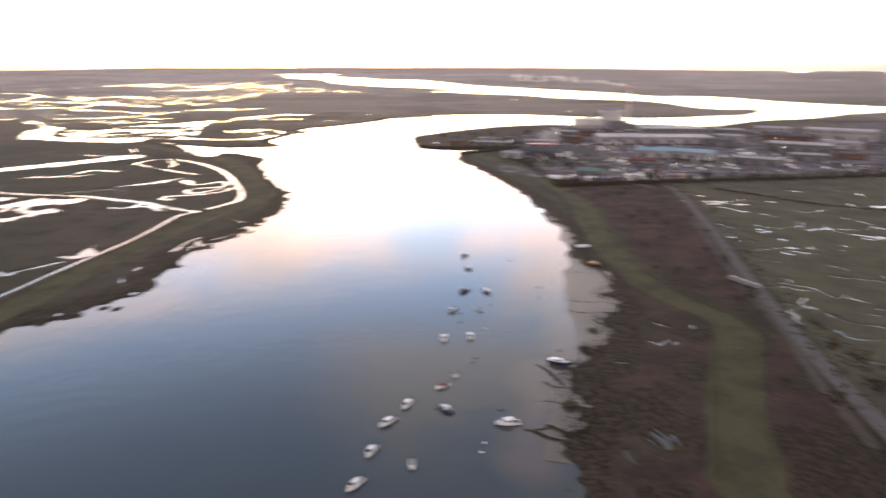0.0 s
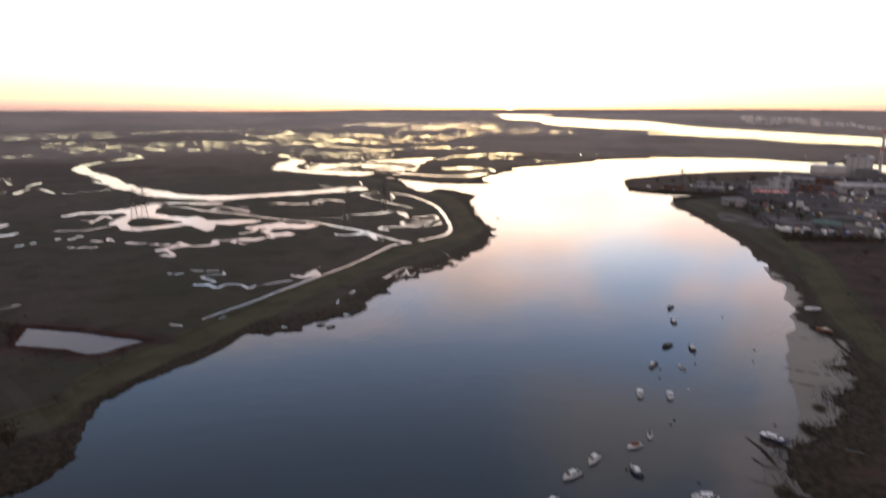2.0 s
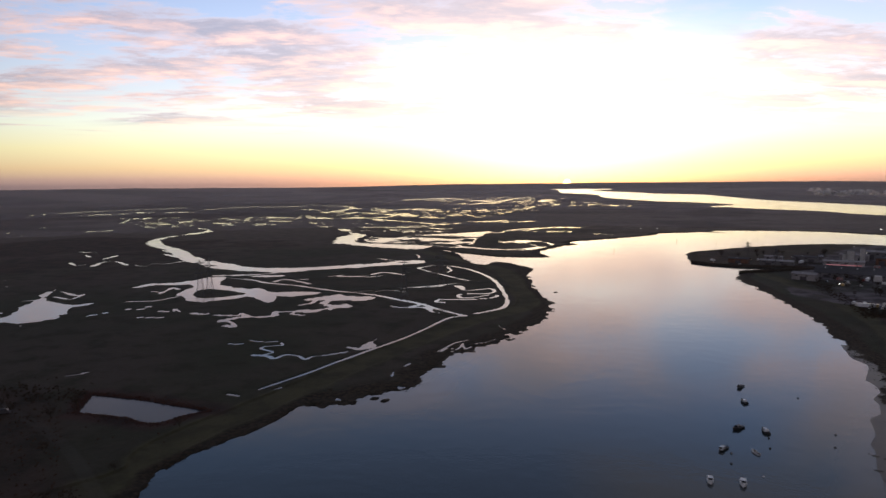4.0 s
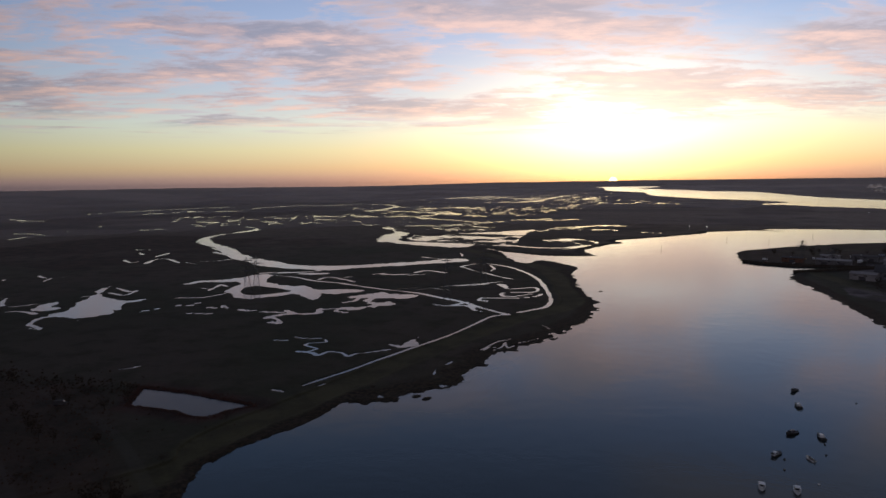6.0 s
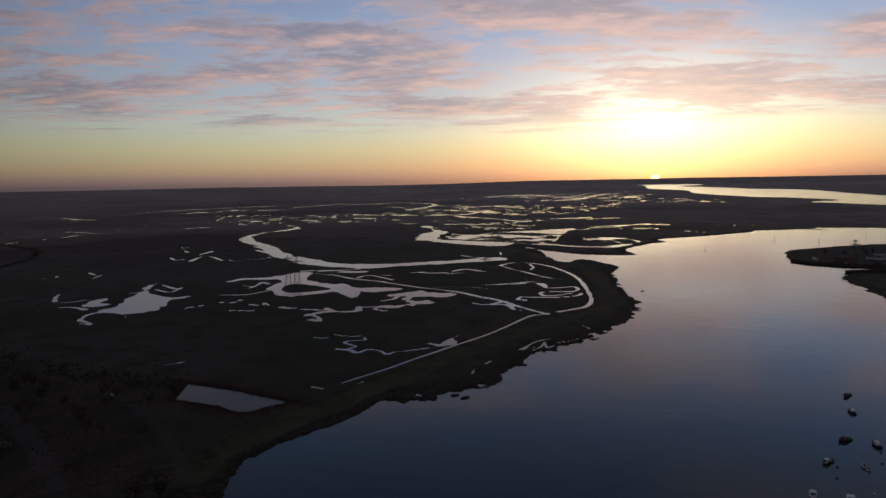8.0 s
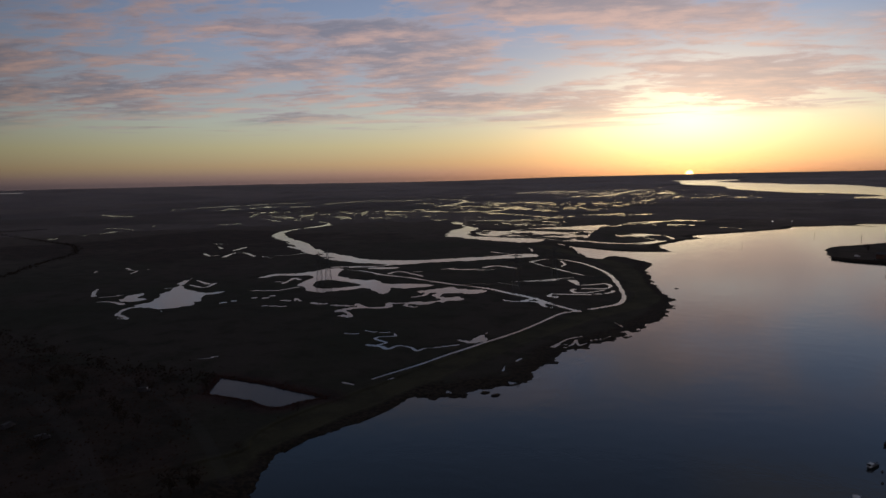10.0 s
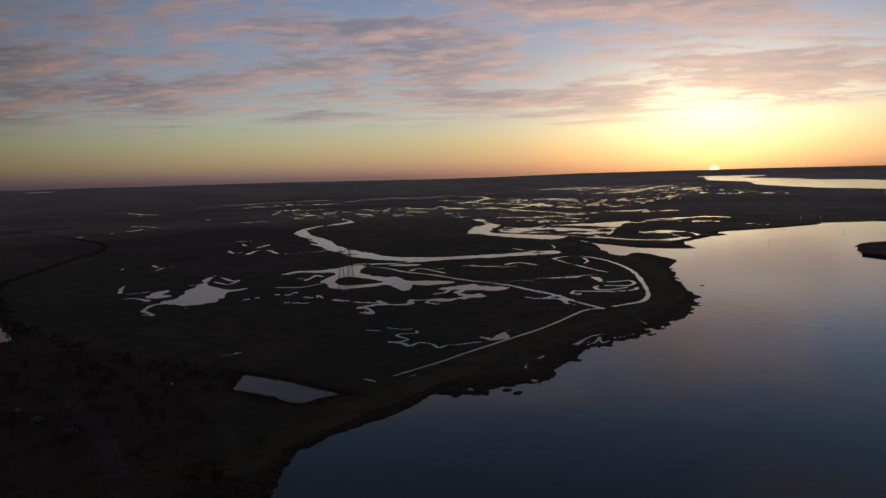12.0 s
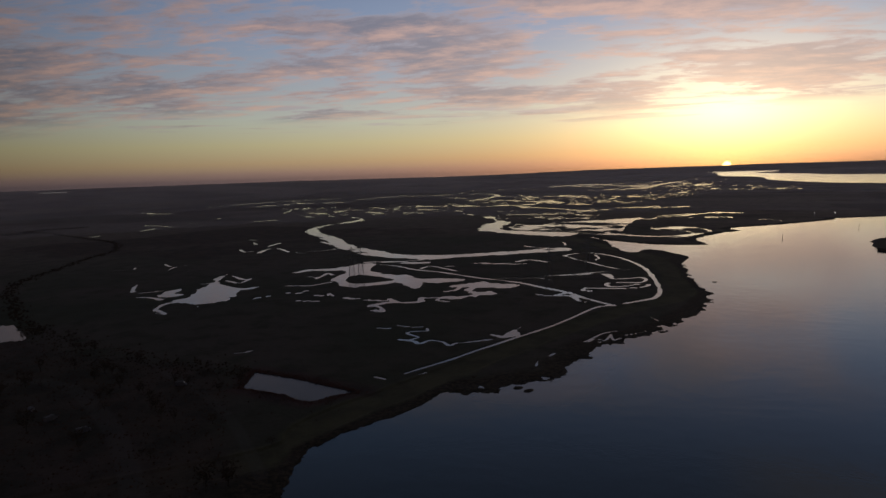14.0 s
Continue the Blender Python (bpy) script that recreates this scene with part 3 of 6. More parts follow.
BUOYS = [(35.6, 336), (20.4, 268.2), (20.6, 278.9), (7.1, 258), (7, 248.5), (16.9, 241.4), (11.6, 214.3), (10.5, 211), (17.5, 177.7), (11.4, 159.9), (10.5, 155.3), (-9.5, 184.6), (-13.3, 171.5), (-17.5, 155.9), (44.8, 292.3), (42.7, 278), (-1.7, 178.4), (42.5, 220.8)]
PYLONS = [(-255, 515), (-247, 579), (29, 867), (55, 798), (-426, 451), (-430, 467)]
SHORE_LIGHTS = [(-147, 1334), (-117, 1344), (205, 1945), (271, 1443)]
MARKS = [(-141, 956), (-68, 1134), (-8, 1107), (56, 1251)]
ISLETS = [(-145, 264), (-139, 263), (-136, 583), (39, 180), (59, 239), (53, 219), (52, 222)]

# ---- ground and water ----
def rise(r):
    """Far country climbs gently to the skyline."""
    return 70 * np.clip((r - 1800) / 3100, 0, None) ** 2


def hashed(h):
    h = (h ^ (h >> np.uint32(13))) * np.uint32(1274126177)
    return ((h ^ (h >> np.uint32(16))) & np.uint32(0xFFFF)).astype(np.float32) * np.float32(1 / 65535.0)


def value_noise(x, y, size, seed=0):
    x, y = (x / size).astype(np.float32), (y / size).astype(np.float32)
    i, j = np.floor(x), np.floor(y)
    u, v = x - i, y - j
    u, v = u * u * u * (u * (6 * u - 15) + 10), v * v * v * (v * (6 * v - 15) + 10)
    east, north = np.uint32(374761393), np.uint32(668265263)
    base = i.astype(np.int32).view(np.uint32) * east + j.astype(np.int32).view(np.uint32) * north
    base = base + np.uint32((seed * 982451653) & 0xFFFFFFFF)
    a, b, c, d = hashed(base), hashed(base + east), hashed(base + north), hashed(base + east + north)
    return a + (b - a) * u + (c - a) * v + (a - b - c + d) * u * v


def fbm(x, y, size, octaves=4, seed=0):
    """Between about -1 and 1."""
    total, weight, norm = 0.0, 1.0, 0.0
    for o in range(octaves):
        c, s = math.cos(0.7 * o), math.sin(0.7 * o)
        total = total + weight * (2 * value_noise(c * x - s * y + 31.7 * o, s * x + c * y - 17.3 * o, size / 2**o, seed + o) - 1)
        norm, weight = norm + weight, weight * 0.55
    return total / norm


CURVES = {}


def curve(points, closed=False, steps=5):
    """A smooth line through the points of the plan."""
    key = (tuple(map(tuple, points)), closed, steps)
    if key in CURVES:
        return CURVES[key]
    p = np.array(points, float)
    q = np.vstack([p[-1:], p, p[:2]]) if closed else np.vstack([p[:1], p, p[-1:]])
    a, b, c, d = (q[k:len(q) - 3 + k, None, :] for k in range(4))
    t = (np.arange(steps) / steps)[None, :, None]
    out = 0.5 * (2 * b + (c - a) * t + (2 * a - 5 * b + 4 * c - d) * t * t + (3 * b - 3 * c + d - a) * t**3)
    out = out.reshape(-1, 2)
    if not closed:
        out = np.vstack([out, q[-2:-1]])
    CURVES[key] = out
    return out


def near_line(x, y, line, reach):
    """Distance to a line, looked for as far as reach; y must rise from place to place."""
    best = np.full(len(x), float(reach))
    ends = np.sort(np.stack([line[:-1, 1], line[1:, 1]]), 0)
    first, last = np.searchsorted(y, ends[0] - reach), np.searchsorted(y, ends[1] + reach)
    for a, b, i, j in zip(line[:-1], line[1:], first, last):
        if i == j:
            continue
        lo, hi = min(a[0], b[0]) - reach, max(a[0], b[0]) + reach
        k = i + np.flatnonzero((x[i:j] > lo) & (x[i:j] < hi))
        if not len(k):
            continue
        d = b - a
        px, py = x[k] - a[0], y[k] - a[1]
        t = np.clip((px * d[0] + py * d[1]) / max(d @ d, 1e-9), 0, 1)
        best[k] = np.minimum(best[k], np.hypot(px - t * d[0], py - t * d[1]))
    return best


def inside(x, y, ring):
    """Which places a ring holds; y must rise from place to place."""
    odd = np.zeros(len(x), bool)
    for a, b in zip(ring, np.roll(ring, -1, 0)):
        if a[1] == b[1]:
            continue
        i, j = np.searchsorted(y, sorted((a[1], b[1])))
        if i < j:
            odd[i:j] ^= x[i:j] < (b[0] - a[0]) * (y[i:j] - a[1]) / (b[1] - a[1]) + a[0]
    return odd


def smooth(v, lo, hi):
    t = np.clip((v - lo) / (hi - lo), 0, 1)
    return t * t * (3 - 2 * t)


YARD_ROAD = [(120, 822), (160, 800), (183, 755), (182, 700), (172, 645), (164, 590), (176, 556)]
west_line, marsh_line = curve(WEST_BANK), curve(MARSH_SHORE)
east_line, works_line, far_line = curve(EAST_BANK), curve(WORKS_SHORE), curve(FAR_SHORE)
shore_lines = [west_line, marsh_line, east_line, works_line, far_line]
west_ring = np.vstack([west_line, marsh_line, [(-1350, 4950), (-9000, 7000), (-9000, -9000), (-250, -9000)]])
east_ring = np.vstack([east_line, works_line, [(9000, 2300), (9000, -9000), (60, -9000)]])
far_ring = np.vstack([far_line, [(9000, 2700), (9000, 9000), (-3000, 9000), (-1500, 4905)]])
mud_edge = curve(MUD_EDGE)
mud_ring = np.vstack([mud_edge, [(260, 430), (260, 90)]])
FINE_POOLS = [LOOP_POOL, LOOP_HEAD, BRANCH_POOL, WEST_POOL, WEST_LOBE, DRAIN_POOL]
POOLS = [CREEK_BEND, LAGOON_WEST, LAGOON_EAST, CORNER_POOL, REED_POND] + FINE_POOLS


def lay_of_land(x, y):
    """Height over the water and the covers of the ground at the places x, y."""
    order = np.argsort(y, kind="stable")
    place = np.empty(len(order), np.int64)
    place[order] = np.arange(len(order))
    h, cover = lay_in_order(x[order], y[order])
    return h[place], {key: values[place] for key, values in cover.items()}


def lay_in_order(x, y):
    r = np.hypot(x, y)
    grow = np.clip(r / 500, 0.5, 6)
    sd = np.full(len(x), 400.0)
    for line in shore_lines:
        sd = np.minimum(sd, near_line(x, y, line, 400))
    west_side, east_side = inside(x, y, west_ring), inside(x, y, east_ring)
    land = west_side | east_side | inside(x, y, far_ring)
    sd = np.where(land, sd, -sd)
    ragged = fbm(x, y, 14, 4, 3)
    teeth = fbm(x, y, 7, 3, 4) * 5.0 * smooth(fbm(x, y, 90, 2, 6), -0.35, 0.05) * (1 - smooth(np.abs(sd + 1), 4, 12)) * (r < 900)
    teeth = teeth + fbm(x, y, 3.2, 2, 7) * 1.3 * (np.abs(sd) < 9) * (r < 700)
    fringe = (1 - smooth(np.hypot(x + 140, y - 330), 70, 130)) * (np.abs(sd) < 16)
    teeth = teeth + fringe * (9 * fbm(x, y, 6, 4, 75) + 1.0)
    sd = sd + teeth + ragged * 2.2 * np.clip(grow, 0.5, 2) + fbm(x, y, 70, 3, 9) * 2.5
    h = np.where(sd > 0, 0.15 + 0.25 * smooth(sd, 0, 16), np.maximum(-1.5, sd * 0.12))
    h = np.where(sd > 0, np.minimum(h, 0.02 + sd * 0.25), h)
    h = h + np.where(sd > 4, 0.05 * fbm(x, y, 9, 4, 21) + 0.08 * fbm(x, y, 55, 3, 5), 0)
    cover = {}
    bank_width = np.where(x < 20 - y * 0.05, 17, 13) + 7 * fbm(x, y, 60, 2, 2)
    cover["bank"] = np.where(r < 1700, (1 - smooth(sd, bank_width * 0.7, bank_width * 1.15)), 0)
    # sea walls
    lush = np.zeros(len(x))
    for line, width, tall in ((LEVEE_WEST, 10, 2.6), (LEVEE_EAST, 8.5, 2.8)):
        d = near_line(x, y, curve(line), 40) + 1.2 * fbm(x, y, 25, 2, 8)
        top = 1 - smooth(d, 2.0, width)
        h = np.where(sd > 2, h + tall * top * smooth(sd, 2, 14), h)
        lush = np.maximum(lush, 1 - smooth(d, width * 0.8, width * 1.25))
    cover["bank"] = cover["bank"] * (1 - lush * smooth(sd, 4, 9))
    # brown scrub and reed
    scrub = np.zeros(len(x))
    ring = curve(SCRUB_EAST, True)
    edge = near_line(x, y, ring, 60)
    edge = np.where(inside(x, y, ring), edge, -edge) + 5 * fbm(x, y, 30, 3, 14)
    scrub = np.maximum(scrub, smooth(edge, -2, 6))
    ring = curve(REED_POND, True, 1)
    edge = near_line(x, y, ring, 60) + 5 * fbm(x, y, 18, 3, 15)
    scrub = np.maximum(scrub, 1 - smooth(edge, 5, 13))
    wood = curve(WOOD_WEST, True)
    edge = near_line(x, y, wood, 80)
    edge = np.where(inside(x, y, wood), edge, -edge) + 9 * fbm(x, y, 40, 3, 16)
    scrub = np.maximum(scrub, 0.55 * smooth(edge, -5, 12))
    # in place of haze, the base colour lightens with distance
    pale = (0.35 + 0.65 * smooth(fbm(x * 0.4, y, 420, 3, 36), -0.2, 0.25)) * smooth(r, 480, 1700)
    # the middle marsh's own lighter dry grass
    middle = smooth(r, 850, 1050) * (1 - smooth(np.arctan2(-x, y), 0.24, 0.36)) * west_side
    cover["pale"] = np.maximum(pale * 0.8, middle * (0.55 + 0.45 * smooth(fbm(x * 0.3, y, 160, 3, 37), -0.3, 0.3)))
    heath = smooth(fbm(x, y, 260, 4, 33), 0.05, 0.4) * smooth(r, 500, 900) * 0.7
    east_flat = np.where(east_side & (sd > 12) & (sd < 75), 1.0, 0) * smooth(fbm(x, y, 35, 3, 40), -0.25, 0.25) * (1 - lush)
    salting = east_side * (1 - lush) * smooth(sd, 3, 9) * (1 - smooth(y, 300, 380)) * (x < 125)
    scrub = np.maximum(scrub, np.maximum(heath * (1 - lush), salting * (0.6 + 0.4 * east_flat)))
    cover["bank"] = np.maximum(cover["bank"], 0.85 * salting * smooth(fbm(x, y, 30, 4, 44), 0.0, 0.25))
    hard = east_side * smooth(y, 770, 800) * (x < 230) * smooth(sd, 2, 8)
    scrub = np.maximum(scrub, 0.75 * hard * smooth(fbm(x, y, 45, 3, 46), -0.3, 0.2))
    cover["scrub"] = scrub * (1 - cover["bank"] * 0.7)
    field = curve(FIELD_EAST, True)
    edge = near_line(x, y, field, 60)
    edge = np.where(inside(x, y, field), edge, -edge)
    cover["meadow"] = smooth(edge, 0, 5)
    cover["lush"] = lush * (1 - 0.8 * cover["scrub"])
    cover["meadow"] = cover["meadow"] * (1 - lush) * (1 - cover["scrub"])
    yard = curve(YARD, True)
    edge = near_line(x, y, yard, 100)
    edge = np.where(inside(x, y, yard), edge, -edge) + 8 * fbm(x, y, 40, 3, 17)
    cover["yard"] = smooth(edge, 0, 8) * smooth(fbm(x, y, 60, 3, 18), -0.5, 0.0)
    track = 1 - smooth(near_line(x, y, curve(ROAD_EAST), 20), 2.6, 3.6)
    track = np.maximum(track, 0.15 * (1 - smooth(near_line(x, y, curve(TRACK_WEST), 20), 1.8, 3.0)))
    track = np.maximum(track, 1 - smooth(near_line(x, y, curve(YARD_ROAD), 20), 3.0, 4.5))
    track = np.maximum(track, 0.45 * (1 - smooth(near_line(x, y, curve(TRACK_SIDE), 20), 1.2, 2.6)))
    track = np.maximum(track, 0.2 * (1 - smooth(near_line(x, y, curve(TRACK_WOOD), 20), 3.0, 5.0)))
    cover["track"] = track
    # pools, drains and creeks
    water = np.full(len(x), -30.0)
    for pool in POOLS:
        ring = curve(pool, True, 1 if pool is REED_POND else 4)
        d = near_line(x, y, np.vstack([ring, ring[:1]]), 30)
        d = np.where(inside(x, y, ring), d, -d)
        if pool in FINE_POOLS:
            d = d + 0.5 + 4.5 * fbm(x * 1.1, y * 0.9, 15, 4, 68)
        elif pool is not REED_POND:
            d = d - np.clip(r / 450, 0.5, 3)
        if pool is LAGOON_EAST:
            d = d - 60 * smooth(fbm(x * 0.6, y, 46, 5, 66), -0.08, 0.10) * smooth(d, 2, 14)
        water = np.maximum(water, d)
    isle = curve(LOOP_ISLE, True, 4)
    d = near_line(x, y, np.vstack([isle, isle[:1]]), 30)
    water = np.minimum(water, np.where(inside(x, y, isle), -d, 60))
    edge_noise = (2.3 * fbm(x, y, 24, 5, 50) + 1.1 * fbm(x, y, 8, 3, 51)) * np.clip(r / 330, 0.5, 5) + 0.6 * fbm(x, y, 3.5, 2, 52)
    edge_noise = edge_noise + 1.5 * fbm(x, y, 11, 3, 55) * (r < 900)
    pond_edge = near_line(x, y, curve(REED_POND, True, 1), 20) < 20
    water = water + edge_noise * np.where(pond_edge, 0.25, np.where(r < 700, 0.5, 1.0))
    uneven = fbm(x, y, 17, 3, 54)
    for width, points in CHANNELS:
        d = near_line(x, y, curve(points), width / 2 + 12)
        if width < 2:
            d = d + 0.9 * np.abs(ragged) + 0.5 * fbm(x, y, 4, 2, 53) - 0.25
        half = width * (0.5 if width < 20 else 0.42) * 0.8
        if points in (CHANNELS_DRAIN[0][1], CHANNELS_POINT[0][1]):
            half = half * (0.95 + 0.3 * uneven)
        elif width > 2:
            half = half * np.clip(0.86 + 0.55 * uneven, 0.3, 1.3)
        water = np.maximum(water, half - d + edge_noise * min(1.0, max(0.12, width / 24)))
    # the wet ground beyond, too many pools to name
    far = np.zeros(len(x))
    for zone in (WET_A, WET_B, WET_C):
        ring = curve(zone, True, 3)
        d = near_line(x, y, np.vstack([ring, ring[:1]]), 160)
        d = np.where(inside(x, y, ring), d, -d) + 60 * fbm(x, y, 260, 3, 60)
        far = np.maximum(far, smooth(d, -20, 40))
    far = far * smooth(sd, 30, 90)
    wetness = smooth(fbm(x, y, 500, 3, 61), -0.5, 0.2)
    warp = 60 * fbm(x, y, 200, 2, 65)
    creek = 0.026 - np.abs(fbm(x + warp, y - warp, 90, 5, 62))
    puddle = fbm((x - warp) * 0.75, y + warp, 40, 5, 63) - 0.40
    scatter = np.maximum(creek * 260, puddle * 120) - 26 * (1 - wetness) - 400 * (1 - far)
    water = np.maximum(water, scatter)
    # rain pools in the east field and rills in the saltings
    rill = 0.024 - np.abs(fbm(x * 0.8 + y * 0.5, y * 1.2 - x * 0.4, 38, 3, 70))
    damp = inside(x, y, field) & (fbm(x, y, 120, 2, 71) > -0.05)
    water = np.maximum(water, np.where(damp & (edge_noise > -0.4), rill * 40, -30))
    strip = smooth(sd, 10, 18) * (1 - smooth(sd, 40, 55)) * east_side * (y < 260)
    water = np.maximum(water, np.where((strip > 0.5) & (fbm(x, y, 30, 2, 72) > 0.1), rill * 30, -30) * (1 - lush))
    pooled = water > -1.4
    h = np.where(pooled & (sd > 0.5), np.minimum(h, 0.02 - 0.85 * water), h)
    h = np.maximum(h, -1.5)
    # open mud on the east shore
    mud = inside(x, y, mud_ring) & (sd < 0)
    md = near_line(x, y, mud_edge, 40) + 3.5 * fbm(x, y, 26, 3, 84)
    cover["wet"] = np.where(mud, 1.0, 0)
    h = np.where(mud, -0.04 + 0.09 * smooth(md + ragged, 0.0, 6.0) + 0.015 * fbm(x, y, 9, 4, 80), h)
    for width, points in GULLIES:
        d = near_line(x, y, curve(points), 8) + 0.3 * ragged
        cut = (1 - smooth(d, width * 0.4, width)) * (sd < 3)
        cover["wet"] = cover["wet"] * (1 - cut)
        cover["bank"] = np.maximum(cover["bank"], cut)
        h = np.where(cut > 0.05, np.maximum(h, 0.05 + 0.15 * cut * (width > 1.0)), h)
    for ix, iy in ISLETS:
        d = np.hypot(x - ix, (y - iy) * 0.7) + 1.3 * ragged
        stone = 1 - smooth(d, 1.0, 3.6)
        h = np.maximum(h, -0.4 + 0.75 * stone)
        cover["wet"] = cover["wet"] * (1 - stone)
        cover["bank"] = np.maximum(cover["bank"], stone)
    skirt = np.where((sd > -1) & (sd < 6), 0.25, 0) * (ragged > -0.1)
    cover["wet"] = np.maximum(cover["wet"], skirt * 0.6)
    return h, cover


def fan(step_fine):
    """Angles of a sheet that is finer where the country is looked at."""
    return np.radians(np.concatenate([np.arange(-40, 76, step_fine), np.arange(76, 320, 3.0)]))


def sheet(name, angles, radii, heights, mat, covers=None):
    a, r = np.meshgrid(angles, radii, indexing="ij")
    co = np.stack([-np.sin(a) * r, np.cos(a) * r, heights], -1).reshape(-1, 3)
    na, nr = len(angles), len(radii)
    i, j = np.meshgrid(np.arange(na), np.arange(nr - 1), indexing="ij")
    k = (i + 1) % na
    quads = np.stack([i * nr + j, i * nr + j + 1, k * nr + j + 1, k * nr + j], -1).reshape(-1, 4)[:, ::-1]
    me = bpy.data.meshes.new(name)
    me.vertices.add(len(co))
    me.vertices.foreach_set("co", co.astype(np.float32).ravel())
    me.loops.add(quads.size)
    me.loops.foreach_set("vertex_index", quads.astype(np.int32).ravel())
    me.polygons.add(len(quads))
    me.polygons.foreach_set("loop_start", np.arange(0, quads.size, 4, dtype=np.int32))
    me.polygons.foreach_set("use_smooth", np.ones(len(quads), bool))
    for key, values in (covers or {}).items():
        me.attributes.new(key, "FLOAT", "POINT").data.foreach_set("value", values.astype(np.float32))
    me.materials.append(mat)
    me.update(calc_edges=True)
    me.validate()
    return new(name, me)


down = np.radians(np.concatenate([np.linspace(89.99, 39, 30), np.linspace(38, 9.6, 400), np.linspace(9.55, 1.9, 250)]))
radii_near = 100 / np.tan(down)
radii = np.concatenate([radii_near[radii_near < 2600], np.linspace(2600, 4900, 130)])
angles = fan(0.092)
aa, rr = np.meshgrid(angles, radii, indexing="ij")
gx, gy, gr = (-np.sin(aa) * rr).ravel(), (np.cos(aa) * rr).ravel(), rr.ravel()
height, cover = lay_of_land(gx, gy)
bearing = np.arctan2(-gx, gy)
hills = smooth(gr, 3300, 4700) * (3 + 7 * fbm(gx, gy, 900, 4, 90)) * (height > 0.3) * smooth(bearing, 0.55, 0.9)
hills = hills + smooth(gr, 4350, 4880) * (15 + 6 * fbm(gx, gy, 1200, 3, 91)) * smooth(bearing, -0.45, -0.1) * (1 - smooth(bearing, 0.35, 0.6))
hills = hills + smooth(gr, 4400, 4880) * 1.5 * fbm(gx, gy, 160, 3, 92)
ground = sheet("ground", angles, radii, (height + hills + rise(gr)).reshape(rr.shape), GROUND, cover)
tagged(ground, "flat dark salt marsh with sea walls, mud banks and scrub", "ground", kind="structure")
wr = np.concatenate([radii[::2], radii[-1:]])
wa = fan(0.3)
aa, rr = np.meshgrid(wa, wr, indexing="ij")
wx, wy = (-np.sin(aa) * rr).ravel(), (np.cos(aa) * rr).ravel()
order = np.argsort(wy, kind="stable")
wx, wy = wx[order], wy[order]
shallow = np.empty(len(order))
ring = curve(SHOAL_WEST, True)
bar = near_line(wx, wy, np.vstack([ring, ring[:1]]), 40)
bar = np.where(inside(wx, wy, ring), bar, -bar) + 5 * fbm(wx, wy, 24, 3, 83)
margin = near_line(wx, wy, mud_edge, 30) + 4 * fbm(wx, wy, 20, 3, 84)
shallow[order] = np.maximum(smooth(bar, -8, 10), 0.85 * (1 - smooth(margin, 0, 14)))
water = sheet("water", wa, wr, np.tile(rise(wr), (len(wa), 1)), WATER, {"shallow": shallow})
tagged(water, "calm tidal river and creeks mirroring the evening sky", "water", kind="structure")
pond_rim = [(x, y) for x, y in curve(REED_POND, True, 1)]
centre = np.mean(pond_rim, 0)
pond_mesh = bpy.data.meshes.new("pond")
pond_mesh.from_pydata([(*centre, 0.02)] + [(cx + (x - cx) * 1.04, cy + (y - cy) * 1.04, 0.02) for x, y in pond_rim for cx, cy in (centre,)], [],
                      [(0, k + 1, (k + 1) % len(pond_rim) + 1) for k in range(len(pond_rim))])
pond_mesh.materials.append(POND)
pond_mesh.validate()
tagged(new("pond", pond_mesh), "dull ruffled pond ringed by red-brown reeds", "pond", kind="structure")

# ---- kit ----
def part(name, bm, mat, parent=None, label=""):
    """Links a bmesh as one mesh object, under a thing or a part."""
    me = bpy.data.meshes.new(name)
    bmesh.ops.recalc_face_normals(bm, faces=bm.faces)
    bm.to_mesh(me)
    bm.free()
    me.materials.append(mat)
    ob = new(name, me)
    ob.parent = parent
    if label:
        ob["label"] = label
    return ob


def box(bm, x, y, z, w, d, h, taper=1.0, bevel=0.0):
    """A block centred at x, y with its foot at z."""
    made = bmesh.ops.create_cube(bm, size=1.0)["verts"]
    for v in made:
        s = taper if v.co.z > 0 else 1.0
        v.co = Vector((x + v.co.x * w * s, y + v.co.y * d * s, z + (v.co.z + 0.5) * h))
    if bevel:
        edges = list({e for v in made for e in v.link_edges})
        bmesh.ops.bevel(bm, geom=edges, offset=bevel, segments=1, affect="EDGES")
    return bm


def tube(bm, a, b, ra, rb=None, sides=8):
    a, b, rb = Vector(a), Vector(b), ra if rb is None else rb
    turn = (b - a).to_track_quat("Z", "Y").to_matrix()
    rings = []
    for p, r in ((a, ra), (b, rb)):
        rings.append([bm.verts.new(p + turn @ Vector((r * math.cos(2 * math.pi * k / sides), r * math.sin(2 * math.pi * k / sides), 0))) for k in range(sides)])
    for k in range(sides):
        bm.faces.new((rings[0][k], rings[0][(k + 1) % sides], rings[1][(k + 1) % sides], rings[1][k]))
    bm.faces.new(rings[0][::-1])
    bm.faces.new(rings[1])
    return bm


def loft(bm, rings, cap=True):
    loops = [[bm.verts.new(p) for p in ring] for ring in rings]
    for a, b in zip(loops, loops[1:]):
        for k in range(len(a)):
            m = (k + 1) % len(a)
            try:
                bm.faces.new((a[k], a[m], b[m], b[k]))
            except ValueError:
                pass
    if cap:
        bm.faces.new(loops[0][::-1])
        bm.faces.new(loops[-1])
    return bm


def stand(name, x, y, z, heading=0.0, label="", category="", group="", kind=""):
    ob = new(name)
    ob.empty_display_size = 0.3
    ob.matrix_basis = pose(x, y, z, 0, 0, heading)
    return tagged(ob, label, category, group, kind)


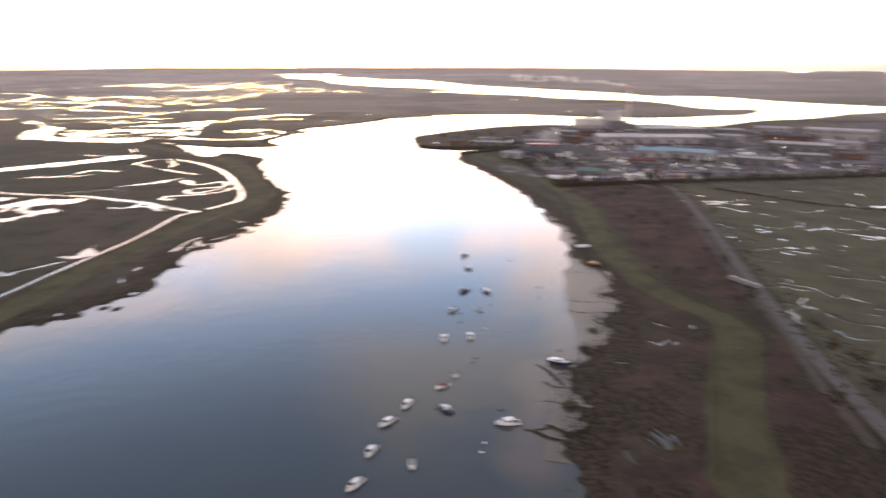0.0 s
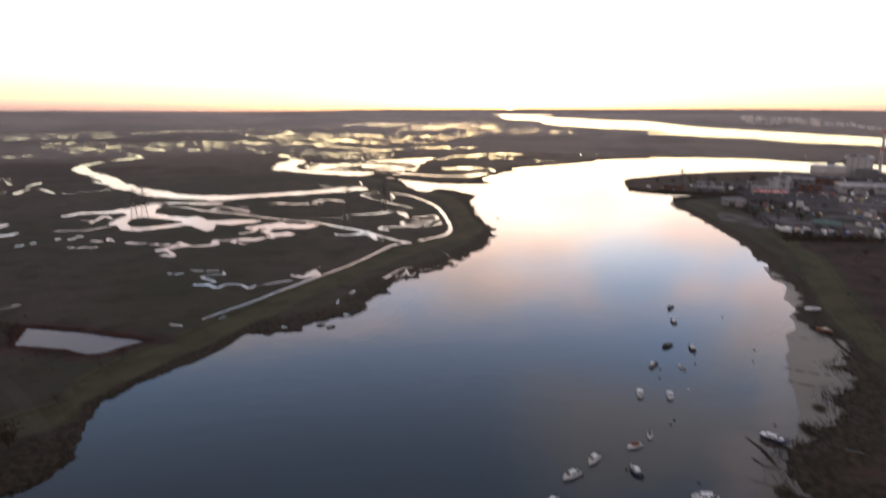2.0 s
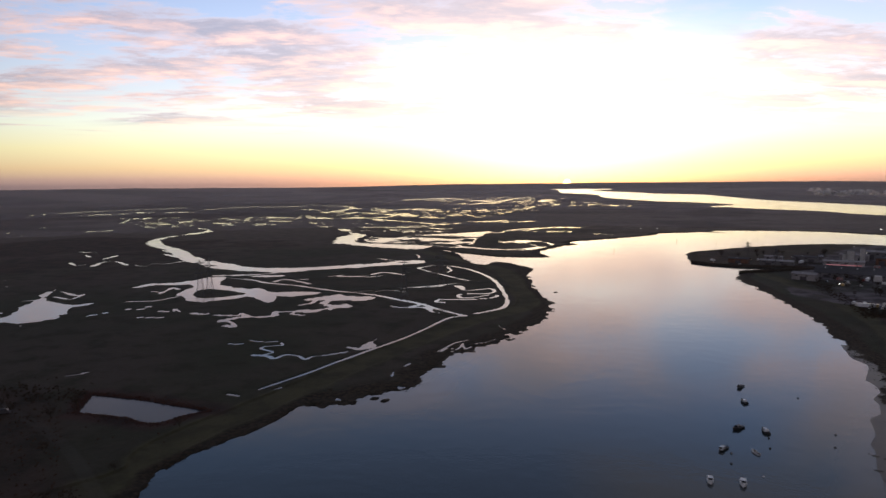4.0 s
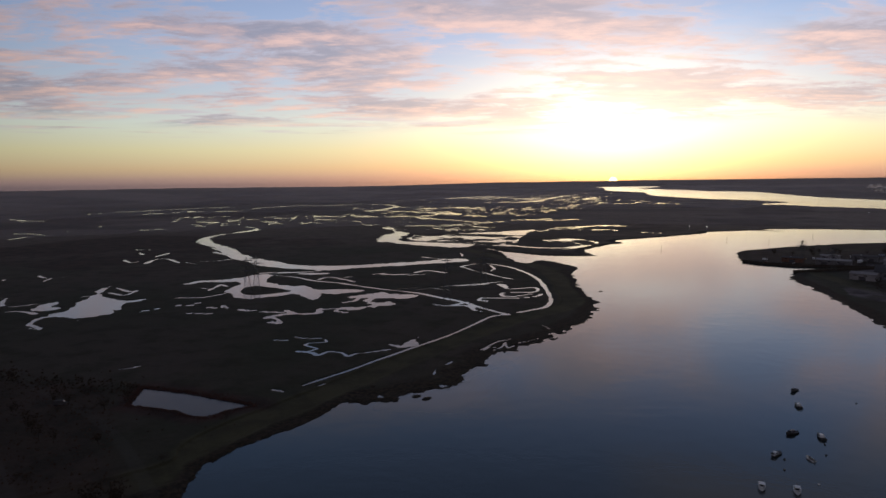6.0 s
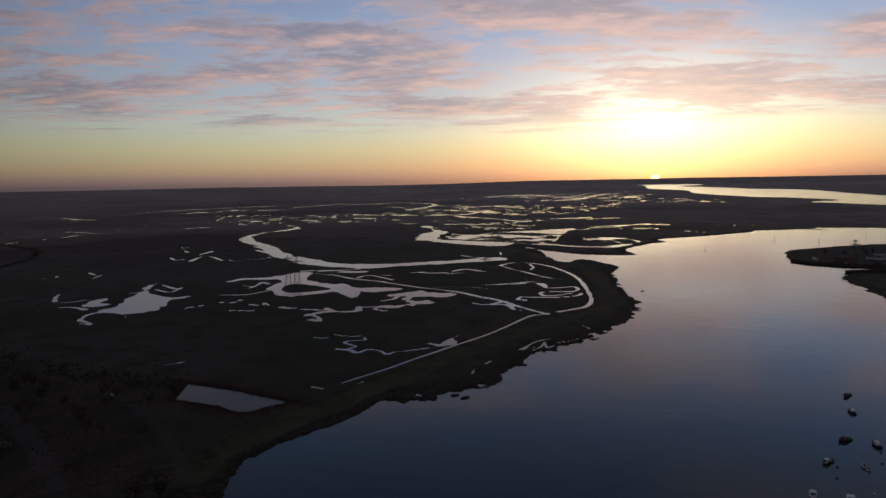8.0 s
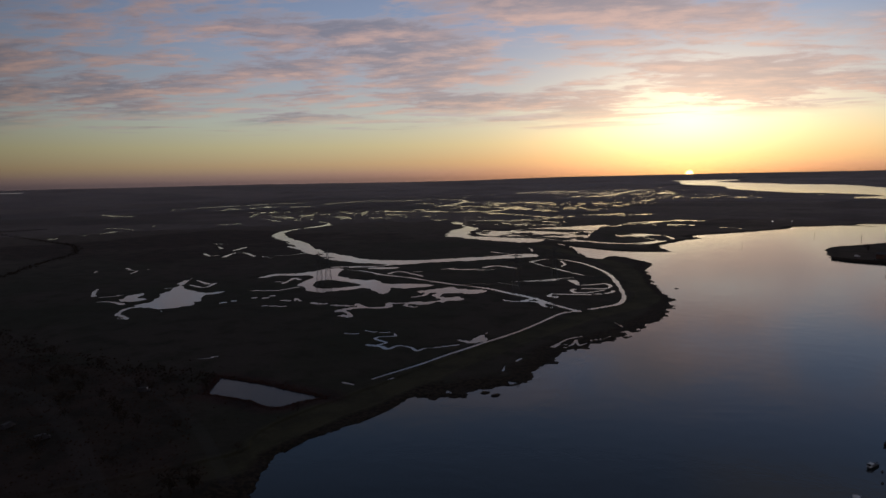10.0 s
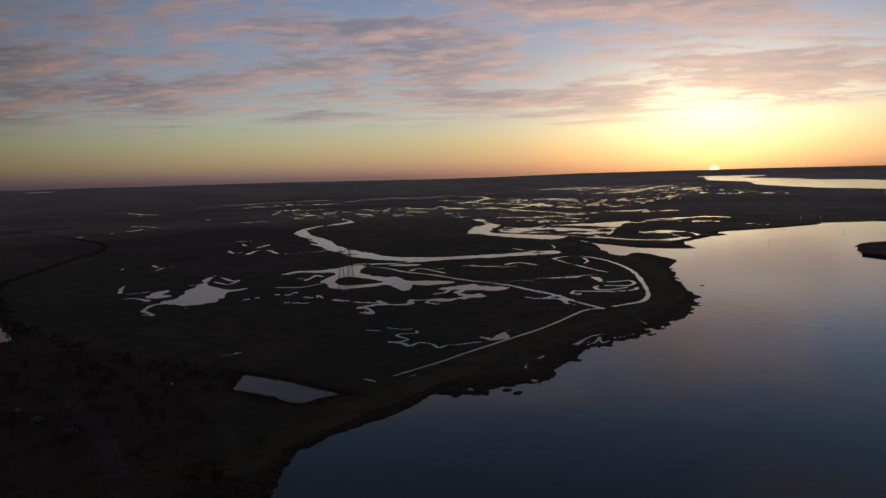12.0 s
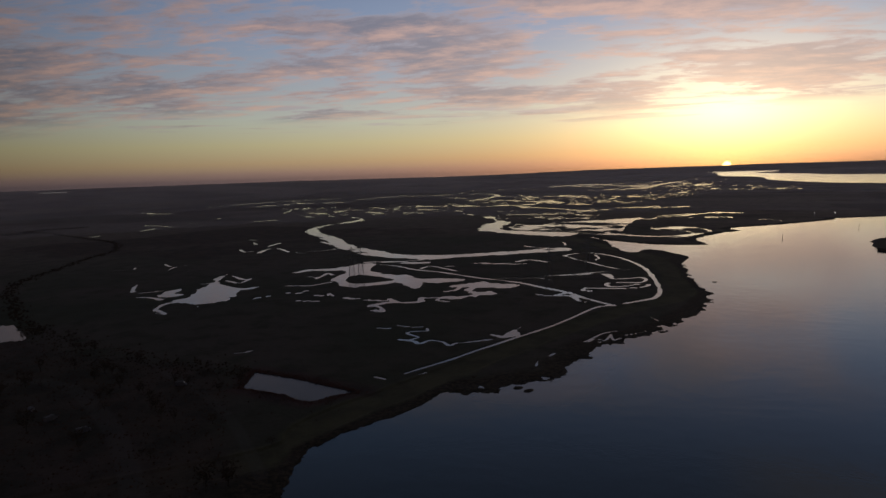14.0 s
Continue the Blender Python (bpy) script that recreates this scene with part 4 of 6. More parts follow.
def ground_at(points):
    """Height of the ground at some places."""
    p = np.array(points, float)
    h, _ = lay_of_land(p[:, 0], p[:, 1])
    return h + rise(np.hypot(p[:, 0], p[:, 1]))


WHITE = plain("white gelcoat", (0.73, 0.77, 0.83), 0.35, 0.0, 0.06, 1.5)
CREAM = plain("cream deck", (0.55, 0.53, 0.48), 0.55, 0.0, 0.08, 2.0)
NAVY = plain("navy hull paint", (0.025, 0.04, 0.10), 0.35, 0.0, 0.1, 1.5)
DARK = plain("black weathered paint", (0.022, 0.022, 0.025), 0.6, 0.0, 0.15, 1.5)
MAROON = plain("maroon canvas", (0.16, 0.035, 0.03), 0.8, 0.0, 0.12, 2.0)
ORANGE = plain("orange rusty paint", (0.22, 0.105, 0.06), 0.6, 0.0, 0.2, 2.0)
GLASS = plain("dark window glass", (0.012, 0.014, 0.018), 0.08, 0.0, 0.0, 1.0)
STEEL = plain("galvanised steel", (0.20, 0.21, 0.22), 0.45, 0.7, 0.15, 1.0)
RUBBER = plain("black rubber", (0.02, 0.02, 0.02), 0.8, 0.0, 0.1, 3.0)
TIMBER = plain("wet dark timber", (0.05, 0.038, 0.028), 0.75, 0.0, 0.2, 1.5)
CLADDING = plain("pale grey steel cladding", (0.48, 0.485, 0.50), 0.5, 0.1, 0.1, 0.15)
DULL_WALL = plain("dull grey steel cladding", (0.31, 0.30, 0.32), 0.6, 0.1, 0.16, 0.15)
SLATE = plain("mid grey steel cladding", (0.15, 0.15, 0.165), 0.55, 0.1, 0.12, 0.15)
DARK_ROOF = plain("dark bitumen roof", (0.075, 0.072, 0.082), 0.8, 0.0, 0.18, 0.1)
PALE_ROOF = plain("weathered sheet roof", (0.29, 0.275, 0.29), 0.6, 0.1, 0.18, 0.1)
TEAL_ROOF = plain("teal painted sheet roof", (0.085, 0.165, 0.155), 0.5, 0.1, 0.12, 0.2)
BLUE_ROOF = plain("light blue painted sheet roof", (0.16, 0.30, 0.40), 0.5, 0.1, 0.1, 0.2)
BRICK = plain("old brown brickwork", (0.17, 0.09, 0.065), 0.85, 0.0, 0.2, 0.6)
CONCRETE = plain("stained concrete", (0.28, 0.27, 0.255), 0.85, 0.0, 0.15, 0.2, 0.02)
RED_BAND = plain("red warning paint", (0.30, 0.05, 0.045), 0.5, 0.0, 0.08, 0.5)
RED_LIGHT = glowing("red warning lamp", (1.0, 0.05, 0.03), 0.22)
PINK_LIGHT = glowing("pink-red strip light", (1.0, 0.42, 0.46), 0.085)
WHITE_LIGHT = glowing("white yard lamp", (1.0, 0.93, 0.82), 1.8)
PYLON = plain("dull grey pylon steel", (0.085, 0.085, 0.09), 0.75, 0.0, 0.15, 0.3)

# ---- boats on the moorings ----
def boat_hull(length, beam, depth, bow_rise, mat, parent, label=""):
    """A vee hull with flared bow, sheer line and a low cockpit sole."""
    rings, count = [], 12
    for k in range(count + 1):
        s = k / count
        x = (s - 0.5) * length
        b = beam / 2 * (0.9 + 0.1 * min(1, s / 0.3)) * (1 - max(0, (s - 0.55) / 0.45) ** 2.2 * 0.985)
        top = depth * (0.72 + bow_rise * max(0, s - 0.35) ** 1.6)
        keel = -0.28 * depth * (1 - max(0, (s - 0.7) / 0.3) ** 2 * 1.6)
        rings.append([(x, -b, top), (x, -b * 0.9, 0.18 * depth), (x, 0, keel), (x, b * 0.9, 0.18 * depth), (x, b, top), (x, b * 0.86, top + 0.01), (x, b * 0.82, top - 0.10), (x, 0, top - 0.08), (x, -b * 0.82, top - 0.10), (x, -b * 0.86, top + 0.01)])
    return part("hull", loft(bmesh.new(), rings), mat, parent, label)


def boat_cabin(length, beam, x0, x1, z, tall, mat, parent, label=""):
    rings = []
    for x, z0, z1, b in ((x0, z, z + tall, 0.80), (x0 + 0.10, z, z + tall, 0.82), (x1 - 0.9 * tall, z, z + tall * 0.95, 0.78), (x1, z, z + 0.32 * tall, 0.62)):
        w = beam / 2 * b
        rings.append([(x, -w, z0), (x, w, z0), (x, w * 0.86, z1 - 0.08), (x, w * 0.7, z1), (x, -w * 0.7, z1), (x, -w * 0.86, z1 - 0.08)])
    return part("cabin", loft(bmesh.new(), rings), mat, parent, label)


def boat_windows(beam, x0, x1, z, tall, cabin):
    """Side lights and a raked screen, a finger proud of the cabin."""
    for side in (-1, 1):
        bm = bmesh.new()
        w = beam / 2 * 0.80
        p = [(x0 + 0.3, side * w * 1.00, z + 0.38 * tall), (x1 - 0.95 * tall, side * w * 0.985, z + 0.38 * tall), (x1 - 1.05 * tall, side * w * 0.93, z + 0.76 * tall), (x0 + 0.35, side * w * 0.93, z + 0.76 * tall)]
        loft(bm, [p, [(a, b + side * 0.03, c) for a, b, c in p]])
        part("side_window", bm, GLASS, cabin, "dark side window")
    bm = bmesh.new()
    w = beam / 2 * 0.62
    p = [(x1 - 0.12 * tall, -w * 0.9, z + 0.42 * tall), (x1 - 0.12 * tall, w * 0.9, z + 0.42 * tall), (x1 - 0.72 * tall, w, z + 0.90 * tall), (x1 - 0.72 * tall, -w, z + 0.90 * tall)]
    loft(bm, [p, [(a + 0.04, b, c + 0.05) for a, b, c in p]])
    part("windscreen", bm, GLASS, cabin, "dark raked windscreen")


def outboard(x, z, parent):
    bm = bmesh.new()
    box(bm, x - 0.18, 0, z - 0.05, 0.36, 0.30, 0.42, 0.8, 0.05)
    box(bm, x - 0.16, 0, z - 0.65, 0.16, 0.12, 0.62)
    part("outboard_engine", bm, DARK, parent, "black outboard engine")


def rails(length, beam, z, parent):
    for side in (-1, 1):
        bm = bmesh.new()
        last = None
        for s in (0.12, 0.24, 0.36, 0.46):
            x = s * length
            b = beam / 2 * (1 - max(0, (s + 0.5 - 0.55) / 0.45) ** 2.2 * 0.985) * 0.93
            p = (x, side * b, z + 0.25 * s)
            q = (x, side * b, z + 0.25 * s + 0.45)
            tube(bm, p, q, 0.018, None, 5)
            if last:
                tube(bm, last, q, 0.018, None, 5)
            last = q
        part("bow_rail", bm, STEEL, parent, "thin steel bow rail")


def motor_boat(kind, x, y, heading, length):
    looks = {
        "cruiser": ("large white cabin cruiser with a dark cockpit, moored", WHITE, WHITE, 6.8),
        "cabin": ("white cabin motorboat with dark windows, moored on calm water", WHITE, WHITE, 6.2),
        "open": ("small open white fishing boat on its mooring", WHITE, CREAM, 4.9),
        "canopy": ("white motorboat with a maroon canvas canopy, moored", WHITE, MAROON, 5.2),
        "blue": ("navy-hulled motorboat with a white cabin top, moored", NAVY, WHITE, 6.0),
        "dark": ("dark-hulled old workboat lying to its mooring", DARK, SLATE, 6.0),
    }
    label, hull_mat, top_mat, size = looks[kind]
    if kind == "dark":
        top_mat = random.choice((CREAM, SLATE, WHITE))
    size *= 0.94 + 0.12 * random.random()
    beam, depth = size * 0.35, size * 0.15
    boat = stand("motor_boat", x, y, 0.0, heading, label, "boat", "boats on the river moorings")
    boat_hull(size, beam, depth, 0.75, hull_mat, boat)
    top = depth * 0.72
    bm = bmesh.new()
    loft(bm, [[(sx * size, -beam / 2 * w, top + lift), (sx * size, beam / 2 * w, top + lift), (sx * size, beam / 2 * w * 0.8, top + lift + 0.07), (sx * size, -beam / 2 * w * 0.8, top + lift + 0.07)]
              for sx, w, lift in ((0.02, 0.93, -0.02), (0.2, 0.82, depth * 0.06), (0.36, 0.50, depth * 0.15), (0.46, 0.16, depth * 0.22))])
    part("foredeck", bm, CREAM if kind != "dark" else TIMBER, boat, "pale non-slip foredeck" if kind != "dark" else "worn timber foredeck")
    if kind in ("cruiser", "cabin", "blue", "dark"):
        tall = 1.15 if kind == "cruiser" else 0.95
        x0 = -0.10 * size if kind == "cruiser" else -0.20 * size
        if kind == "dark" and random.random() < 0.5:
            x0 = -0.02 * size
        x1 = x0 + (0.40 if kind == "cruiser" else 0.46) * size
        cabin = boat_cabin(size, beam, x0, x1, top - 0.05, tall, top_mat, boat)
        boat_windows(beam, x0, x1, top - 0.05, tall, cabin)
        if kind == "cruiser":
            bm = bmesh.new()
            loft(bm, [[(x0 - 0.9, -beam * 0.36, top + tall - 0.05), (x0 - 0.9, beam * 0.36, top + tall - 0.05), (x0 - 0.9, beam * 0.34, top + tall + 0.04), (x0 - 0.9, -beam * 0.34, top + tall + 0.04)],
                      [(x0 + 0.6, -beam * 0.34, top + tall - 0.05), (x0 + 0.6, beam * 0.34, top + tall - 0.05), (x0 + 0.6, beam * 0.32, top + tall + 0.06), (x0 + 0.6, -beam * 0.32, top + tall + 0.06)]])
            part("hard_top", bm, WHITE, boat)
            bm = bmesh.new()
            tube(bm, (x0, 0, top + tall), (x0 - 0.1, 0, top + tall + 1.3), 0.03, 0.02, 6)
            part("mast", bm, STEEL, boat, "short radio mast")
        rails(size, beam, top + 0.05, boat)
    elif kind == "canopy":
        bm = bmesh.new()
        rings = []
        for k in range(5):
            sx = (-0.22 + 0.09 * k) * size
            w, tall = beam * 0.42, 0.95 - 0.12 * abs(k - 1.5)
            rings.append([(sx, -w, top), (sx, w, top), (sx, w * 0.85, top + tall * 0.7), (sx, w * 0.4, top + tall), (sx, -w * 0.4, top + tall), (sx, -w * 0.85, top + tall * 0.7)])
        part("canopy", loft(bm, rings), MAROON, boat, "maroon canvas canopy")
    else:
        for sx in (-0.28, -0.05):
            bm = bmesh.new()
            box(bm, sx * size, 0, top - 0.06, 0.32, beam * 0.78, 0.10, 1.0, 0.02)
            part("thwart", bm, TIMBER, boat, "timber thwart")
        bm = bmesh.new()
        box(bm, 0.10 * size, 0, top - 0.05, 0.55, 0.55, 0.62, 0.85, 0.04)
        part("console", bm, DARK, boat, "dark steering console")
    bm = bmesh.new()
    box(bm, -0.30 * size, 0, top - 0.05, 0.30 * size, beam * 0.74, 0.03)
    part("cockpit_sole", bm, DARK, boat, "dark cockpit floor")
    outboard(-0.5 * size, top + 0.12, boat)
    return boat


for kind, x, y, heading, length in BOATS:
    motor_boat(kind, x, y, heading, length)


def mooring_buoy(x, y, size, mat, label):
    buoy = stand("mooring_buoy", x, y, 0.0, 0, label, "buoy", "mooring buoys")
    bm = bmesh.new()
    bmesh.ops.create_uvsphere(bm, u_segments=12, v_segments=8, radius=size)
    for v in bm.verts:
        v.co.z = v.co.z * 0.8 + size * 0.15
    part("float", bm, mat, buoy)
    bm = bmesh.new()
    tube(bm, (0, 0, size * 0.8), (0, 0, size * 1.6), size * 0.16, size * 0.16, 6)
    tube(bm, (-size * 0.3, 0, size * 1.6), (size * 0.3, 0, size * 1.6), size * 0.12, None, 6)
    part("ring", bm, STEEL, buoy, "steel pick-up ring")


for k, (x, y) in enumerate(BUOYS):
    dark = k not in (9, 10, 5)
    mooring_buoy(x, y, 0.42, DARK if dark else WHITE, "weedy dark mooring buoy afloat" if dark else "small white mooring buoy afloat")

# boats ashore on the mud
old_cruiser = stand("stranded_cruiser", 40.5, 209.5, 0.35, -27, "derelict white and blue cabin cruiser aground on the mud", "boat")
boat_hull(7.6, 2.7, 1.3, 0.6, NAVY, old_cruiser)
cab = boat_cabin(7.6, 2.6, -2.2, 1.6, 0.9, 0.9, WHITE, old_cruiser, "white peeling cabin")
boat_windows(2.6, -2.2, 1.6, 0.9, 0.9, cab)
bm = bmesh.new()
loft(bm, [[(sx, -w, 1.0), (sx, w, 1.0), (sx, w * 0.9, 1.12), (sx, -w * 0.9, 1.12)] for sx, w in ((-3.7, 1.2), (0.5, 1.3), (2.4, 0.9), (3.5, 0.2))])
part("deck", bm, WHITE, old_cruiser)
rust_boat = stand("stranded_workboat", 78.0, 327.5, 0.4, 165, "orange rusty workboat lying on the weedy bank", "boat")
boat_hull(6.5, 2.4, 1.2, 0.7, ORANGE, rust_boat)
cab = boat_cabin(6.5, 2.2, -1.6, 0.8, 0.8, 0.9, CREAM, rust_boat, "cream wheelhouse")
boat_windows(2.2, -1.6, 0.8, 0.8, 0.9, cab)
yacht = stand("stranded_yacht", 80.0, 362.0, 0.5, 12, "white yacht hull heeled over on the bank", "boat")
yacht.matrix_basis = pose(80.0, 362.0, 0.55, 18, 0, 12)
boat_hull(7.4, 2.3, 1.1, 0.5, WHITE, yacht)
cab = boat_cabin(7.4, 1.9, -1.0, 1.4, 0.75, 0.5, WHITE, yacht)
boat_windows(1.9, -1.0, 1.4, 0.75, 0.5, cab)
bm = bmesh.new()
tube(bm, (0.6, 0, 0.8), (0.6, 0, 7.0), 0.06, 0.04, 6)
part("mast", bm, STEEL, yacht, "thin bare mast")


def channel_mark(x, y):
    mark = stand("channel_mark", x, y, -0.6, 0, "thin dark post marking the river channel", "marker", "channel marks")
    bm = bmesh.new()
    tube(bm, (0, 0, 0), (0, 0, 4.6), 0.25, 0.2, 8)
    part("post", bm, TIMBER, mark)
    bm = bmesh.new()
    box(bm, 0, 0, 4.4, 1.0, 1.0, 1.1, 0.6, 0.1)
    part("topmark", bm, DARK, mark, "dark topmark")


for x, y in MARKS:
    channel_mark(x, y)

# ---- pylons, works and yards ----
def lattice(name, tall, base, top_width, mat, parent):
    """Four tapering legs with crossed braces."""
    bm = bmesh.new()
    levels = 9

    def corner(k, level):
        s = level / levels
        w = base * (1 - s) ** 1.25 + top_width * (1 - (1 - s) ** 1.25)
        return Vector(((-1, 1, 1, -1)[k] * w / 2, (-1, -1, 1, 1)[k] * w / 2, tall * s))

    for level in range(levels):
        for k in range(4):
            m = (k + 1) % 4
            tube(bm, corner(k, level), corner(k, level + 1), 0.11, None, 4)
            tube(bm, corner(k, level), corner(m, level + 1), 0.055, None, 4)
            tube(bm, corner(m, level), corner(k, level + 1), 0.055, None, 4)
    return part(name, bm, mat, parent)


def pylon(x, y, z, heading, tall):
    tower = stand("pylon", x, y, z, heading, "grey steel lattice electricity pylon standing in the marsh", "pylon", "pylons across the marsh")
    lattice("lattice_tower", tall, 6.5, 0.9, PYLON, tower)
    for level, reach in ((0.62, 5.5), (0.76, 7.0), (0.90, 5.0)):
        for side in (-1, 1):
            z0 = tall * level
            bm = bmesh.new()
            loft(bm, [[(side * 0.3, -0.5, z0), (side * 0.3, 0.5, z0), (side * 0.3, 0.06, z0 + 1.3), (side * 0.3, -0.06, z0 + 1.3)],
                      [(side * reach, -0.08, z0 + 0.2), (side * reach, 0.08, z0 + 0.2), (side * reach, 0.05, z0 + 0.4), (side * reach, -0.05, z0 + 0.4)]])
            arm = part("cross_arm", bm, PYLON, tower)
            bm = bmesh.new()
            tube(bm, (side * reach, 0, z0 + 0.3), (side * reach, 0, z0 - 2.2), 0.14, 0.14, 6)
            part("insulator", bm, DARK, arm, "dark insulator string")


for (x, y), z in zip(PYLONS, ground_at(PYLONS)):
    pylon(x, y, max(z, 0) - 0.2, 35, 33 if x < 0 else 26)


def shed(label, x, y, heading, w, d, tall, wall, roof, pitch=0.12, doors=0, category="shed", name="shed"):
    """A steel-clad hall: walls, a ridged roof with eaves, doors and rooflights."""
    hall = stand(name, x, y, float(ground_at([(x, y)])[0]) - 0.2, heading, label, category)
    bm = bmesh.new()
    box(bm, 0, 0, 0, w, d, tall)
    part("wall", bm, wall, hall)
    up = d / 2 * pitch + 0.05
    bm = bmesh.new()
    over = 0.6
    loft(bm, [[(sx, -d / 2 - over, tall + 0.02), (sx, 0, tall + up), (sx, d / 2 + over, tall + 0.02), (sx, d / 2 + over, tall + 0.35), (sx, 0, tall + up + 0.35), (sx, -d / 2 - over, tall + 0.35)] for sx in (-w / 2 - over, w / 2 + over)])
    cap = part("roof", bm, roof, hall)
    for k in range(int(w // 14)):
        bm = bmesh.new()
        sx = -w / 2 + 9 + 14 * k
        loft(bm, [[(sx + e, -d / 2 * 0.75, tall + up * 0.25 + 0.36 + q), (sx + e, -d / 2 * 0.2, tall + up * 0.8 + 0.36 + q)] + [(sx + e, -d / 2 * 0.2, tall + up * 0.8 + 0.30), (sx + e, -d / 2 * 0.75, tall + up * 0.25 + 0.30)] for e, q in ((-0.7, 0.06), (0.7, 0.06))])
        part("rooflight", bm, CLADDING, cap, "pale translucent rooflight strip")
    for k in range(doors):
        bm = bmesh.new()
        sx = (k + 0.5) / doors * w - w / 2
        box(bm, sx, -d / 2 - 0.06, 0.1, min(6.0, w / doors * 0.5), 0.2, min(tall * 0.62, 6.0))
        part("door", bm, DARK_ROOF, hall, "dark roller door")
    for k in range(int(w // 9)):
        bm = bmesh.new()
        box(bm, -w / 2 + 4.5 + 9 * k, -d / 2 - 0.05, tall * 0.72, 3.0, 0.16, tall * 0.12)
        part("window", bm, GLASS, hall, "dark strip window")
    return hall


ACROSS = -14.0      # the works lie square to the river reach
mill = shed("long low grey paper mill hall with dark openings", 284, 905, ACROSS + 10, 150, 46, 8.5, DULL_WALL, PALE_ROOF, 0.06, 7, "mill hall", "mill_hall")
shed("pale upper block of the mill with a flat roof", 330, 965, ACROSS + 10, 90, 40, 14, SLATE, PALE_ROOF, 0.05, 3, "mill hall", "mill_hall")
shed("long dark low warehouse beside the dock", 135, 775, ACROSS + 4, 88, 32, 4.5, SLATE, DARK_ROOF, 0.36, 4, "warehouse", "warehouse")
dock_shed = shed("low dockside shed with a long lit front", 128, 860, ACROSS + 8, 40, 14, 7, DULL_WALL, PALE_ROOF, 0.1, 3)
bm = bmesh.new()
box(bm, 0, -7.35, 2.9, 34, 0.3, 0.7, 1.0, 0.05)
part("light_strip", bm, PINK_LIGHT, dock_shed, "lit pink-red strip along the front")
shed("teal-roofed workshop in the yard", 139, 617, ACROSS - 10, 20, 12, 5, SLATE, TEAL_ROOF, 0.4, 2, "workshop", "workshop")
shed("light blue roofed storage hall", 238, 752, ACROSS - 4, 34, 18, 8, DULL_WALL, BLUE_ROOF, 0.3, 2, "storage hall", "storage_hall")
shed("long pale blue roofed storage hall", 274, 742, ACROSS - 18, 62, 20, 8, DULL_WALL, BLUE_ROOF, 0.25, 4, "storage hall", "storage_hall")
shed("grey warehouse with a pale sheet roof", 431, 800, -30, 70, 30, 10, SLATE, PALE_ROOF, 0.12, 4, "warehouse", "warehouse")
shed("pale warehouse with a light roof", 560, 935, -32, 85, 35, 14, DULL_WALL, DULL_WALL, 0.1, 3, "warehouse", "warehouse")
shed("brown brick store with a dark roof", 470, 905, -30, 60, 22, 9, BRICK, DARK_ROOF, 0.3, 3, "warehouse", "warehouse")
shed("brown brick works building with a dark roof", 205, 985, ACROSS, 46, 18, 8, BRICK, DARK_ROOF, 0.3, 2, "warehouse", "warehouse")
shed("low grey shed by the dock", 60, 850, ACROSS, 34, 12, 6, SLATE, PALE_ROOF, 0.2, 2)
shed("low brick shed by the dock", 20, 868, ACROSS, 22, 10, 5, BRICK, DARK_ROOF, 0.3, 1)
shed("grey boat shed near the dock", 78, 740, ACROSS - 10, 22, 11, 6, DULL_WALL, PALE_ROOF, 0.3, 1)
shed("dark store in the scrap yard", 210, 660, ACROSS - 12, 30, 12, 5.5, SLATE, DARK_ROOF, 0.25, 2)
shed("red-roofed store in the yard", 213, 690, ACROSS - 14, 26, 11, 5, BRICK, MAROON, 0.3, 1)
shed("grey store at the yard's edge", 330, 690, ACROSS - 20, 44, 16, 7, SLATE, PALE_ROOF, 0.2, 3, "warehouse", "warehouse")

for x, y, w, d, tall, wall, roof, text in (
        (95, 905, 26, 12, 6, SLATE, DARK_ROOF, "low grey works shed with a dark roof"), (150, 935, 30, 13, 7, DULL_WALL, PALE_ROOF, "pale works shed with a weathered roof"),
        (178, 895, 24, 12, 8, BRICK, DARK_ROOF, "old brick works shed"), (60, 905, 20, 10, 5, DULL_WALL, PALE_ROOF, "pale dock store with a weathered roof"),
        (180, 960, 28, 14, 9, SLATE, PALE_ROOF, "grey works shed with a weathered roof"), (360, 860, 40, 16, 8, SLATE, DARK_ROOF, "dark works shed in the east yard"),
        (390, 905, 34, 16, 9, DULL_WALL, PALE_ROOF, "pale works shed in the east yard"), (400, 720, 36, 14, 7, SLATE, PALE_ROOF, "grey works shed by the field hedge"),
        (455, 735, 30, 14, 6, BRICK, DARK_ROOF, "brick works shed by the field hedge"), (500, 830, 44, 18, 8, DULL_WALL, PALE_ROOF, "pale long store in the east yard"),
        (420, 980, 40, 18, 10, SLATE, PALE_ROOF, "grey works hall behind the yard"), (500, 1010, 46, 20, 10, DULL_WALL, PALE_ROOF, "pale works hall behind the yard"),
        (620, 880, 50, 22, 9, SLATE, DARK_ROOF, "dark store at the far yard"), (350, 1050, 30, 16, 8, SLATE, PALE_ROOF, "grey plant store beside the river wall")):
    shed(text, x, y, ACROSS - 0.02 * x, w, d, tall, wall, roof, 0.22, 2)

# the power plant
plant = stand("power_plant", 275, 1106, 0.6, ACROSS, "tall pale grey power plant boiler house with a lower fuel hall", "power plant")
bm = bmesh.new()
box(bm, 3, 0, 0, 36, 30, 29)
hall = part("boiler_house", bm, CLADDING, plant)
for k in range(5):
    bm = bmesh.new()
    box(bm, -13 + 8 * k, -15.1, 4, 0.5, 0.5, 25)
    part("pilaster", bm, SLATE, hall)
bm = bmesh.new()
box(bm, 1, 0, 29, 28, 22, 1.2)
box(bm, -6, 2, 30.1, 9, 8, 3.0)
box(bm, 9, -3, 30.1, 6, 6, 2.2)
